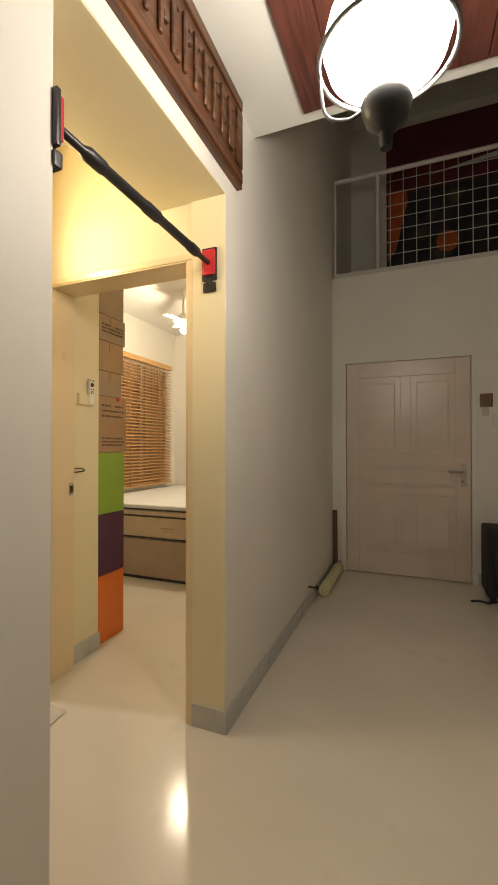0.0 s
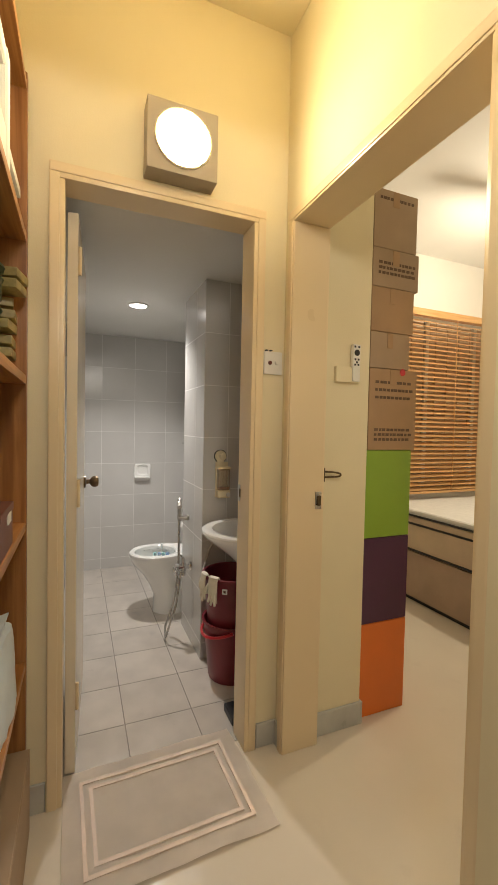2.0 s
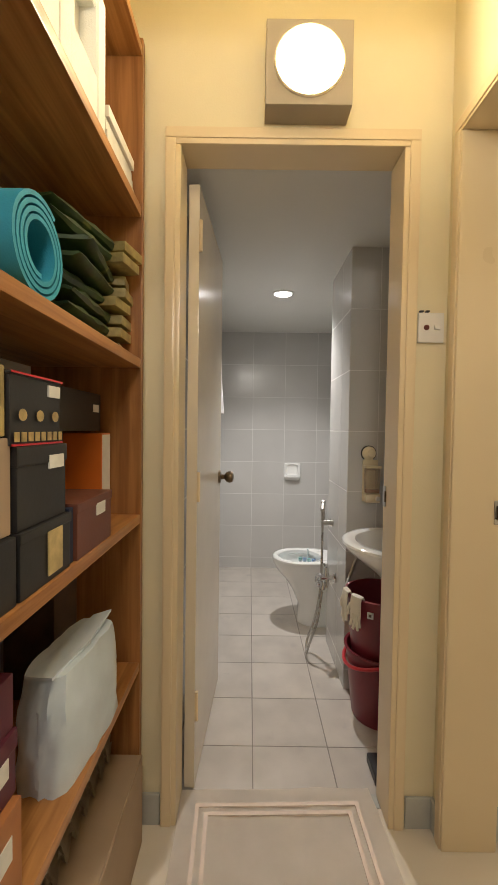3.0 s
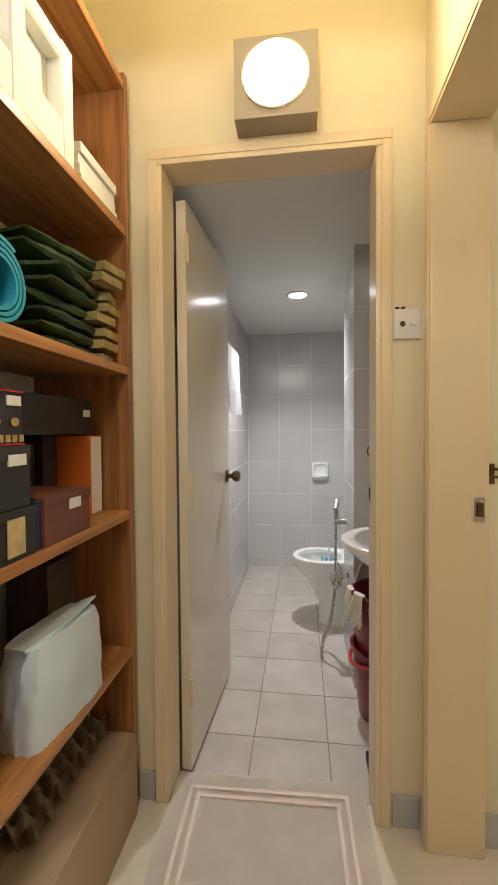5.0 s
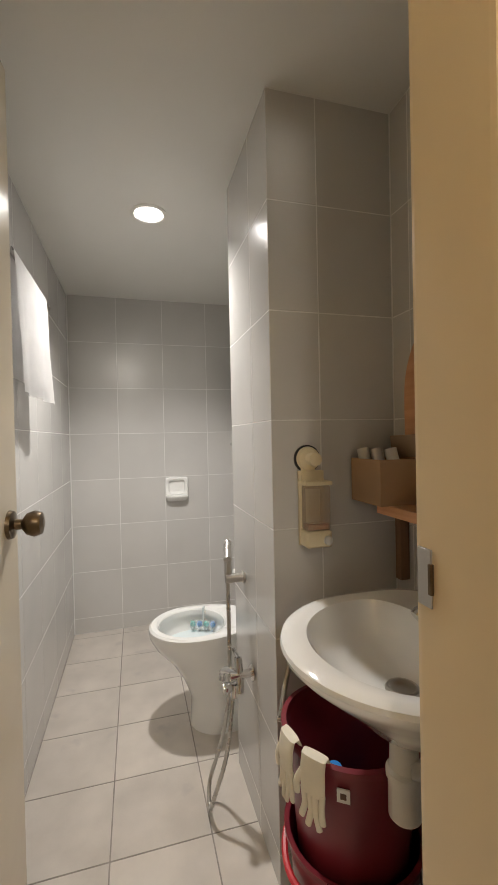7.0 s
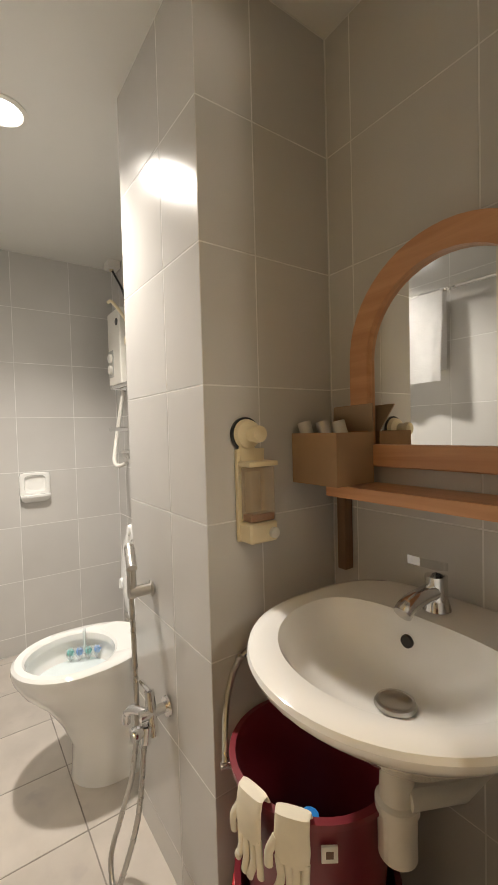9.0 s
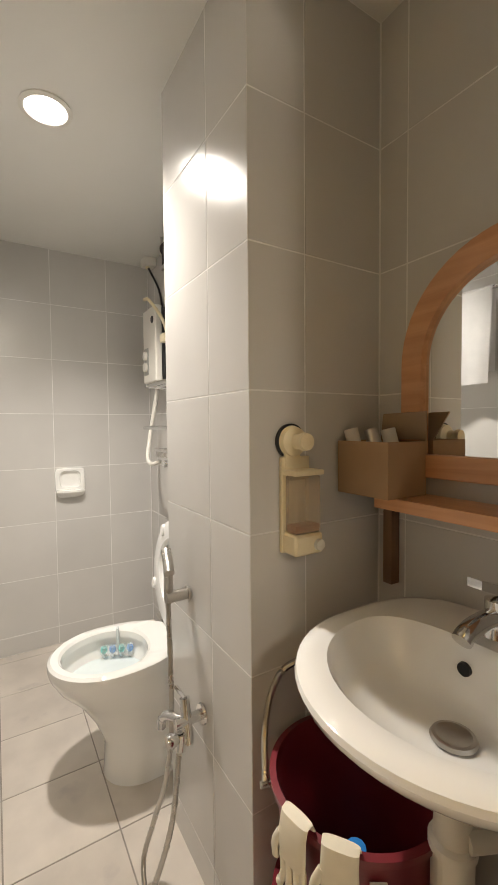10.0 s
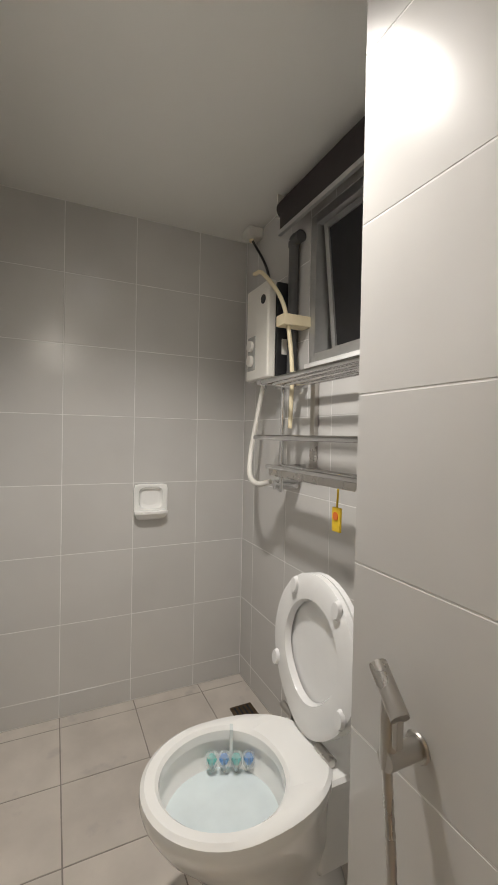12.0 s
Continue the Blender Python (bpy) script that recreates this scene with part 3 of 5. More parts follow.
# the strike on the bath frame and the catch on the bedroom frame
st = thing("strike_plate", "aged metal strike plate in the bathroom door frame", "strike plate", (-2.024, 1.941, 1.032))
part("plate", B(-0.012, 0.012, -0.003, 0.0, -0.034, 0.034, bevel=0.001, seg=1), STEEL, st)
part("lip", B(0.008, 0.014, -0.005, 0.0, -0.018, 0.018, bevel=0.001, seg=1), BRONZE, st)
ct = thing("door_catch", "small metal catch on the bedroom door frame", "catch", (-1.85, 2.213, 1.016))
part("plate", B(0.0, 0.004, -0.014, 0.014, -0.035, 0.035, bevel=0.001, seg=1), STEEL, ct)
part("keeper", B(0.004, 0.012, -0.008, 0.008, -0.02, 0.02, bevel=0.002), BRONZE, ct)

# shelf unit
sh = thing("shelf_unit", "orange pine open shelf unit filled with boxes", "shelf", (0, 0, 0))
for x in (-1.905, -0.997):
    part("upright", B(x, x + 0.025, 0.845, 1.172, 0, 2.36, bevel=0.003), PINE_UP, sh)
SHELVES = (0.544, 0.99, 1.448, 1.883, 2.335)
for z in SHELVES:
    part("shelf_board", B(-1.88, -0.975, 0.845, 1.17, z - 0.027, z, bevel=0.003), PINE, sh)
part("back_panel", B(-1.88, -0.975, 0.842, 0.848, 0.3, 2.33), WHITE_WALL, sh)


def carton(name, x0, x1, y0, y1, z0, z1, material, label, category="box", tag=None, lid=0.0, tape=False, group=""):
    """A box with a lid line, and a paper label on its front when it has one."""
    ob = thing(name, label, category, ((x0 + x1) / 2, (y0 + y1) / 2, z0), group)
    w, d, h = x1 - x0, y1 - y0, z1 - z0
    body = part("body", B(-w / 2 + (0.002 if lid else 0), w / 2 - (0.002 if lid else 0), -d / 2, d / 2 - (0.002 if lid else 0), 0, h - (0.001 if lid else 0), bevel=0.003), material, ob)
    if lid:
        part("lid", B(-w / 2, w / 2, -d / 2, d / 2, h - lid, h, bevel=0.003), material, ob)
    if tag:
        tx0, tx1, tz0, tz1 = tag
        part("label", B(tx0 * w - w / 2, tx1 * w - w / 2, d / 2 - 0.002, d / 2 + 0.0012, tz0 * h, tz1 * h), LABEL, ob, "white paper label")
    if tape:
        part("tape", B(-0.025, 0.025, -d / 2 - 0.001, d / 2 + 0.001, h - 0.04, h + 0.001), mat("brown_tape", (0.40, 0.26, 0.13), 0.25), ob)
    return ob


Z1, Z2, Z3, Z4 = SHELVES[:4]
carton("storage_box", -1.392, -1.236, 0.93, 1.160, 1.218, 1.325, BLACK_BOX, "black printed tin box with red edges and gold teapots", tag=(0.05, 0.3, 0.72, 0.9), lid=0.006)
pb = thing("tin_print", "gold teapot print on the black box", "print", (-1.314, 1.161, 1.218))
for dx in (-0.05, 0.0, 0.05):
    part("teapot", lathe([(0, 0.0), (0.006, 0.0), (0.009, 0.0015), (0.0, 0.002)], 12, (dx, 0, 0.045), axis="y", sx=1.3), GOLD, pb)
for i in range(8):
    part("motif", B(-0.074 + i * 0.019, -0.062 + i * 0.019, 0, 0.0016, 0.006, 0.02), GOLD, pb)
part("edge", B(-0.077, 0.077, 0, 0.0016, 0.1035, 0.1065), RED, pb)
part("edge", B(-0.077, 0.077, 0, 0.0016, 0.0, 0.003), RED, pb)
carton("storage_box", -1.41, -1.25, 0.92, 1.162, 1.092, 1.217, BLACK_BOX, "plain matt black lidded box with a paper label", tag=(0.1, 0.42, 0.68, 0.86), lid=0.03)
fb = carton("storage_box", -1.42, -1.25, 0.9, 1.166, Z2, 1.091, BLACK_BOX, "black file box with a torn beige paper", lid=0.018)
part("paper", B(-0.045, 0.005, 0.1325, 0.1345, 0.012, 0.085), mat("aged_paper", (0.55, 0.42, 0.20), 0.8, var=0.2, scale=40), fb)
carton("storage_box", -1.245, -1.0, 0.9, 1.155, 1.092, 1.23, CARD2, "worn beige cardboard box")
carton("storage_box", -1.232, -1.0, 0.9, 1.155, 1.232, 1.33, mat("yellow_print_box", (0.35, 0.27, 0.10), 0.5, var=0.5, scale=25), "colourful printed carton on the shelf")
carton("storage_box", -1.245, -1.0, 0.9, 1.163, Z2, 1.09, BLACK_BOX, "black box at the end of the shelf", tag=(0.6, 0.9, 0.3, 0.7))
carton("storage_box", -1.638, -1.442, 0.98, 1.168, Z2, 1.10, BROWN_BOX, "chestnut leatherette box with a white label", tag=(0.25, 0.5, 0.62, 0.85), lid=0.02)
carton("storage_box", -1.441, -1.423, 0.95, 1.160, Z2, 1.095, mat("navy_book_cloth", (0.012, 0.02, 0.05), 0.6), "dark blue bound folder", "folder")
carton("storage_box", -1.70, -1.48, 0.86, 0.97, Z2, 1.21, BLACK_BOX, "dark grey box at the back of the shelf", tag=(0.2, 0.45, 0.8, 0.9))
carton("storage_box", -1.86, -1.50, 0.86, 1.06, 1.236, 1.34, BLACK_BOX, "low black box lying on other boxes", tag=(0.05, 0.16, 0.5, 0.7))
carton("storage_box", -1.775, -1.705, 0.87, 0.99, Z2, 1.234, BLACK_BOX, "dark box standing at the back of the shelf")
bk = thing("book", "tall orange-covered book standing on the shelf", "book", (-1.82, 1.02, Z2))
part("cover", B(-0.035, 0.035, -0.07, 0.07, 0, 0.24, bevel=0.002), ORANGE, bk)
part("page_block", B(-0.032, 0.03, 0.066, 0.0705, 0.004, 0.236), LABEL, bk)

# grey mailing bag
mb = thing("mailing_bag", "pale grey polythene parcel bag, creased and bulging", "parcel", (-1.562, 1.108, Z1))
mb.rotation_euler = (0, 0, radians(-4))
mb.scale = (0.86, 0.55, 1)
rings = []
for i in range(13):
    u = i / 12
    w = 0.165 * (1 - 0.12 * max(0, u - 0.75) * 4)
    d = 0.105 * (1 - 0.2 * max(0, u - 0.6) * 2)
    ring = []
    for k in range(48):
        a = 2 * math.pi * k / 48
        c, s = math.cos(a), math.sin(a)
        f = (abs(c) ** 5 + abs(s) ** 5) ** -0.2
        crease = 0.010 * noise.noise(Vector((c * 5 + u * 3, s * 5, u * 4))) + 0.004 * noise.noise(Vector((c * 16, s * 12, u * 16)))
        ring.append(((w * f + crease) * c, (d * f + crease) * s, u * 0.222 + 0.004 * noise.noise(Vector((c * 3, s * 3, 7)))))
    rings.append(ring)
rings[0] = [(x, y, 0.0) for x, y, z in rings[0]]
part("bag", loft(rings), POLY, mb)
part("flap", loft([[(-0.16, -0.03, 0.220 + z), (0.15, -0.05, 0.219 + z), (0.155, 0.05, 0.222 + z), (0.0, 0.07, 0.226 + z), (-0.15, 0.06, 0.240 + z)] for z in (0, 0.006)]), POLY, mb)
carton("storage_box", -1.27, -1.0, 0.9, 1.155, Z1, 0.69, mat("orange_wood_box", (0.40, 0.16, 0.05), 0.5, var=0.2, scale=9), "orange-brown wooden box with a label", tag=(0.1, 0.4, 0.5, 0.75))
carton("storage_box", -1.278, -1.02, 0.9, 1.145, 0.691, 0.79, PLUM_BOX, "burgundy lidded box with a paper label", tag=(0.1, 0.4, 0.4, 0.7), lid=0.03)
carton("storage_box", -1.275, -1.05, 0.92, 1.14, 0.791, 0.875, PLUM_BOX, "burgundy box on top of another", tag=(0.2, 0.6, 0.3, 0.8))
carton("storage_box", -1.84, -1.70, 0.87, 1.0, Z1, 0.86, mat("dark_brown_bag", (0.07, 0.045, 0.03), 0.6, var=0.3, scale=18), "dark brown bag at the back of the shelf", "bag")
carton("storage_box", -1.68, -1.52, 0.852, 0.863, Z1, 0.9, CARD, "flat brown cardboard sheet standing at the back", "cardboard")
carton("storage_box", -1.44, -1.36, 0.852, 0.863, Z1, 0.9, LABEL, "white card standing at the back of the shelf", "card")
carton("storage_box", -1.50, -1.46, 0.852, 0.864, Z1, 0.9, BLACK_BOX, "black folder standing at the back of the shelf", "folder")

# yoga mat roll
ym = thing("yoga_mat", "rolled teal foam yoga mat lying on the shelf", "yoga mat", (-1.352, 0.895, Z3 + 0.089))
spi = []
for i in range(110):
    a = i / 109 * 2 * math.pi * 3.6
    r = 0.047 + 0.041 * i / 109
    spi.append((r * math.cos(a - 1.6), r * math.sin(a - 1.6)))
bm = bmesh.new()
vs = [[[bm.verts.new((x * k, y, z * k)) for k in (1, 1 - 0.0075 / math.hypot(x, z))] for y in (0.0, 0.25)] for x, z in spi]
for a, b in zip(vs, vs[1:]):
    bm.faces.new((a[0][0], b[0][0], b[1][0], a[1][0]))
    bm.faces.new((a[0][1], a[1][1], b[1][1], b[0][1]))
    bm.faces.new((a[1][0], b[1][0], b[1][1], a[1][1]))
    bm.faces.new((a[0][0], a[0][1], b[0][1], b[0][0]))
bmesh.ops.recalc_face_normals(bm, faces=bm.faces)
part("roll", bm, TEAL, ym)

# stacked green packets
rng = random.Random(11)
for i in range(8):
    z = Z3 + i * 0.037
    dx = rng.uniform(-0.02, 0.02)
    pk = thing("food_packet", "dark green packet with a folded tan end, stacked flat", "packet", (-1.685 + dx, 1.0 + rng.uniform(-0.02, 0.01), z), "stack of packets")
    pk.rotation_euler = (0, 0, rng.uniform(-0.22, 0.16))
    rings = []
    for k in range(9):
        u = k / 8
        x = 0.16 - 0.32 * u
        h = 0.036 * min(1, 4 * u + 0.25, 4 * (1 - u) + 0.35)
        ring = []
        for a in range(16):
            t = 2 * math.pi * a / 16
            ring.append((x, 0.12 * math.copysign(abs(math.cos(t)) ** 0.5, math.cos(t)), 0.018 + h / 2 * math.copysign(abs(math.sin(t)) ** 0.6, math.sin(t)) + 0.007 * noise.noise(Vector((u * 9, a * 0.7, i * 3)))))
        rings.append(ring)
    part("packet", loft(rings), BAG_GREEN, pk)
    part("folded_end", B(-0.185, -0.085, 0.075, 0.15, 0.003, 0.028, bevel=0.004), BAG_TAN, pk, "tan folded end")
    part("clip", B(-0.105, -0.09, 0.12, 0.14, 0.012, 0.026), LABEL, pk)

# top shelf
sf = thing("foam_box", "white moulded foam packing box with recessed pockets", "packaging", (-1.335, 1.0, Z4))
part("body", B(-0.265, 0.265, -0.14, 0.125, 0, 0.283, bevel=0.012, seg=3), STYRO, sf)
for x0, x1 in ((-0.265, -0.215), (-0.09, -0.04), (0.09, 0.14), (0.225, 0.265)):
    part("rib", B(x0, x1, 0.118, 0.165, 0.0, 0.283, bevel=0.012, seg=3), STYRO, sf)
for x0, x1 in ((-0.225, -0.08), (-0.05, 0.10), (0.13, 0.235)):
    part("ledge", B(x0, x1, 0.118, 0.163, 0.0, 0.10, bevel=0.014, seg=3), STYRO, sf)
    part("ledge", B(x0, x1, 0.118, 0.163, 0.235, 0.281, bevel=0.014, seg=3), STYRO, sf)
for i in range(4):
    carton("white_packet", -1.85 + 0.004 * (i % 2), -1.64, 0.98, 1.158 - 0.004 * (i % 3), Z4 + i * 0.027, Z4 + i * 0.027 + 0.026, LABEL, "flat white paper packet in a stack", "packet", group="stack of white packets")
carton("storage_box", -1.72, -1.56, 0.87, 0.96, Z4, 2.1, mat("cream_card", (0.60, 0.52, 0.33), 0.7), "cream card box behind the packets")

# below the shelf
big = carton("floor_carton", -1.87, -1.02, 0.86, 1.185, 0.0, 0.268, CARD2, "large taped brown carton on the floor under the shelf", "carton")
part("flap", B(-0.41, 0.41, 0.003, 0.16, 0.268, 0.272, bevel=0.001, seg=1), CARD2, big)
part("tape", B(-0.41, 0.42, -0.03, 0.03, 0.269, 0.2735), mat("clear_tape", (0.45, 0.33, 0.20), 0.15), big)
for n_ in range(2):
    eg = thing("egg_tray", "grey paper-pulp egg tray lying on the carton", "egg tray", (-1.66 + 0.01 * n_, 1.0, 0.27 + n_ * 0.03), "egg trays")
    bm = bmesh.new()
    N1, N2 = 60, 24
    g = [[bm.verts.new((-0.19 + 0.38 * i / N1, -0.1 + 0.2 * j / N2, 0.03 + 0.024 * math.cos(i / N1 * 2 * math.pi * 7) * math.cos(j / N2 * 2 * math.pi * 3))) for j in range(N2 + 1)] for i in range(N1 + 1)]
    for i in range(N1):
        for j in range(N2):
            bm.faces.new((g[i][j], g[i + 1][j], g[i + 1][j + 1], g[i][j + 1]))
    bmesh.ops.solidify(bm, geom=bm.faces[:], thickness=0.004)
    part("tray", bm, PULP, eg)

# ---- bedroom ----
for z0, z1, m, word in ((0.0, 0.428, ORANGE, "orange"), (0.428, 0.818, PURPLE, "dark plum"), (0.818, 1.214, GREEN, "lime green")):
    cu = thing("storage_cube", word + " laminated storage cube in a stack", "storage cube", (-2.105, 2.665, z0), "stack of cubes")
    part("body", B(-0.19, 0.186, -0.17, 0.087, 0.0, z1 - z0 - 0.001, bevel=0.003), m, cu)
    part("front", B(0.186, 0.19, -0.168, 0.085, 0.002, z1 - z0 - 0.003, bevel=0.001, seg=1), m, cu)
for k, (z0, z1, y1, m, bars) in enumerate(((1.215, 1.578, 2.768, CARD, ((0.60, 0.88, 3), (0.1, 0.28, 3))), (1.579, 1.739, 2.717, CARD2, ()), (1.740, 1.935, 2.735, CARD, ()), (1.936, 2.103, 2.757, CARD2, ((0.3, 0.7, 3),)), (2.104, 2.358, 2.74, CARD2, ((0.80, 0.9, 1),)))):
    ct_ = thing("moving_carton", ("brown cardboard carton with printed writing" if bars else "plain brown cardboard carton") + " on a tall stack", "carton", (-2.105, 2.5, z0), "stack of cartons")
    w = y1 - 2.5
    part("body", B(-0.19, 0.192, 0.0, w, 0, z1 - z0 - 0.001, bevel=0.004), m, ct_)
    part("seam_tape", B(0.1915, 0.1935, w * 0.42, w * 0.56, z1 - z0 - 0.07, z1 - z0 - 0.004), CARD, ct_)
    for a, b, n in bars:
        for i in range(n):
            zc = (z1 - z0) * (a + (b - a) * (i + 0.5) / n)
            bm = bmesh.new()
            rr = random.Random(i + 7 * k)
            y = w * 0.12
            while y < w * 0.88:
                l_ = rr.uniform(0.012, 0.02)
                box(bm, 0.1915, 0.1932, y, y + l_, zc - 0.006, zc + 0.006)
                y += l_ + rr.uniform(0.003, 0.008)
            part("print_bar", bm, INK, ct_)
    if k == 0:
        part("red_mark", lathe([(0, 0.1925), (0.016, 0.1925), (0.016, 0.1938), (0, 0.1938)], 14, (0, w * 0.68, 0.352), axis="x"), RED, ct_)

bed = thing("bed", "double bed with a bare white mattress on an upholstered taupe base", "bed", (-2.2, 4.65, 0))
part("base", B(-1.05, 1.05, -0.95, 0.94, 0.03, 0.38, bevel=0.012), TAUPE, bed)
part("foot", B(-0.9, 0.9, -0.93, -0.85, 0.0, 0.031), BLACK, bed)
mt = part("mattress", B(-1.06, 1.06, -0.96, 0.94, 0.385, 0.66, bevel=0.03, seg=3), BEIGE_CLOTH, bed)
part("pillow_top", B(-1.055, 1.055, -0.95, 0.935, 0.655, 0.705, bevel=0.022, seg=3), MATTRESS, mt)
for z in (0.40, 0.60, 0.662):
    part("piping", tube([(-1.04, -0.962, z), (1.04, -0.962, z)], 0.008, 8), BLACK, mt)
part("label", boxes((-0.05, 0.10, -0.9615, -0.959, 0.49, 0.50), (-0.02, 0.08, -0.9615, -0.959, 0.465, 0.472)), CARD, mt)

bl = thing("window_blind", "honey-coloured wooden venetian blind, half open", "blind", (-3.20, 4.45, 0.76))
WB = 0.91
part("headrail", B(-0.03, 0.03, -WB, WB, 1.54, 1.60, bevel=0.004), BLIND, bl)
part("bottom_rail", B(-0.028, 0.028, -WB, WB, 0.0, 0.02, bevel=0.004), BLIND, bl)
slat = None
for i in range(38):
    bm = bmesh.new()
    box(bm, -0.024, 0.024, -WB, WB, -0.0015, 0.0015)
    bmesh.ops.rotate(bm, verts=bm.verts, matrix=Matrix.Rotation(radians(28), 3, "Y"))
    s_ = part("slat", bm, BLIND, bl, smooth=False) if slat is None else new("slat", slat.data)
    s_.parent = bl
    slat = slat or s_
    s_.location = (0, 0, 0.04 + i * 0.0395)
for y in (-0.6, 0.0, 0.6):
    part("cord", tube([(0.028, y, 0.01), (0.028, y, 1.56)], 0.003, 6), BLIND, bl)
wn = thing("window_1", "bedroom window behind the blind, its pane beige for the reflected room", "window", (-3.268, 4.45, 0.78))
wn["kind"] = "structure"
# Pane takes the bed cloth's beige in place of the room mirrored in glass.
part("pane", B(-0.004, 0.0, -0.86, 0.86, 0.0, 1.5), BEIGE_CLOTH, wn)
for y in (-0.88, -0.3, 0.28, 0.84):
    part("window_frame", B(0.0, 0.03, y, y + 0.04, 0.0, 1.5), WHITE_WALL, wn)
for y in (-0.86 + 0.14 * i for i in range(13)):
    part("grille_bar", B(0.004, 0.012, y, y + 0.012, 0.0, 1.5), BEIGE_CLOTH, wn)

fan = thing("ceiling_fan", "white ceiling fan with a lit bulb", "fan", (-2.25, 4.1, 2.86))
part("rod", tube([(0, 0, -0.28), (0, 0, 0)], 0.012), PLASTIC_W, fan)
part("motor", lathe([(0, -0.38), (0.06, -0.37), (0.1, -0.33), (0.1, -0.29), (0.05, -0.26), (0, -0.255)], 28), PLASTIC_W, fan)
for k in range(3):
    bm = B(0.1, 0.27, -0.035, 0.035, -0.325, -0.318, bevel=0.002, seg=1)
    bmesh.ops.rotate(bm, verts=bm.verts, matrix=Matrix.Rotation(radians(120 * k + 20), 3, "Z"))
    part("blade", bm, PLASTIC_W, fan)
part("bulb", lathe([(0, -0.45), (0.02, -0.445), (0.032, -0.42), (0.025, -0.39), (0.015, -0.375), (0, -0.374)], 18), BULB_GLOW, fan)

rm = thing("remote_control", "white remote control with black buttons in a wall holder", "remote", (-1.897, 2.398, 1.575))
part("holder", B(0.0, 0.02, -0.095, 0.025, -0.075, -0.01, bevel=0.003), CREAM, rm)
part("body", B(0.006, 0.026, -0.018, 0.018, -0.07, 0.085, bevel=0.004), PLASTIC_W, rm)
part("dial", lathe([(0, 0.026), (0.013, 0.026), (0.013, 0.028), (0, 0.028)], 18, (0, 0, 0.05), axis="x"), BLACK, rm)
for y, z in ((-0.01, 0.075), (0.01, 0.075), (-0.008, 0.022), (0.008, 0.022), (0, 0.01), (-0.008, 0.0), (0.008, 0.0)):
    part("button", B(0.026, 0.0275, y - 0.004, y + 0.004, z - 0.004, z + 0.004), BLACK, rm)
hkb = thing("coat_hook", "small dark metal hook on the bedroom wall", "hook", (-1.897, 2.262, 1.112))
part("plate", B(0, 0.004, -0.01, 0.01, -0.03, 0.03, bevel=0.001, seg=1), BRONZE, hkb)
part("arm", tube(smooth_path([(0.0, 0, 0.014), (0.03, 0.03, 0.014), (0.035, 0.06, 0.008), (0.03, 0.06, -0.004), (0.0, 0, -0.01)]), 0.004, 8), BRONZE, hkb)

# ---- bathroom ----
FZ = -0.02
dl = thing("downlight", "lit recessed round downlight in the bathroom ceiling", "ceiling light", (-3.35, 1.694, 2.12))
part("trim", lathe([(0.058, 0.0), (0.072, 0.0), (0.074, -0.005), (0.06, -0.008), (0.055, -0.003)], 40), PLASTIC_W, dl)
part("lens", lathe([(0, -0.001), (0.054, -0.001), (0.054, -0.004), (0, -0.005)], 32), SPOT_GLOW, dl)


def oval(cx, cy, a, bf, bb, z, n=48, square=0.55):
    """A plan ring: a half ellipse to the front (-y), squarer to the back."""
    out = []
    for k in range(n):
        t = 2 * math.pi * k / n
        c, s = math.cos(t), math.sin(t)
        if s <= 0:
            out.append((cx + a * c, cy + bf * s, z))
        else:
            out.append((cx + a * math.copysign(abs(c) ** square, c), cy + bb * s ** square, z))
    return out


bs = thing("wash_basin", "white ceramic wall-hung wash basin", "basin", (-2.31, 2.11, 0))
ring = lambda a, f, b, z, dy=0.0, sq=0.55: oval(0, dy, a, f, b, z, 56, sq)
bowl = part("bowl", loft([ring(0.055, 0.045, 0.2, 0.625), ring(0.09, 0.075, 0.215, 0.645), ring(0.135, 0.12, 0.222, 0.69), ring(0.188, 0.182, 0.226, 0.738), ring(0.220, 0.220, 0.228, 0.770), ring(0.232, 0.233, 0.228, 0.784), ring(0.2365, 0.2375, 0.228, 0.795), ring(0.234, 0.235, 0.227, 0.803), ring(0.226, 0.226, 0.225, 0.8075),
                          ring(0.212, 0.205, 0.215, 0.809), ring(0.192, 0.183, 0.105, 0.804, 0, 0.75), ring(0.182, 0.172, 0.095, 0.788, 0, 0.8), ring(0.162, 0.150, 0.085, 0.752, 0, 0.9), ring(0.125, 0.112, 0.07, 0.72, 0, 1.0), ring(0.075, 0.07, 0.05, 0.703, 0, 1.0), ring(0.03, 0.03, 0.03, 0.698, 0, 1.0)]), CERAMIC, bs)
part("drain", lathe([(0.0, 0.662), (0.02, 0.661), (0.026, 0.665), (0.031, 0.664), (0.034, 0.659), (0.0, 0.656)], 28, (0, 0, 0.043)), STEEL, bs, "steel drain")
# Overflow hole is a solid black disc; its shade is put into the colour.
part("overflow", lathe([(0, -0.002), (0.011, -0.002), (0.012, 0.004), (0, 0.004)], 18, (-0.035, 0.083, 0.762), axis="y"), BLACK, bs)
fc = part("faucet", lathe([(0.0, 0.808), (0.026, 0.808), (0.024, 0.815), (0.02, 0.83), (0.02, 0.87), (0.0, 0.876)], 24, (-0.02, 0.155, 0)), CHROME, bs, "chrome mixer tap")
part("spout", tube(smooth_path([(-0.02, 0.15, 0.842), (-0.02, 0.10, 0.842), (-0.02, 0.065, 0.836), (-0.02, 0.05, 0.826)]), 0.016, 14), CHROME, fc)
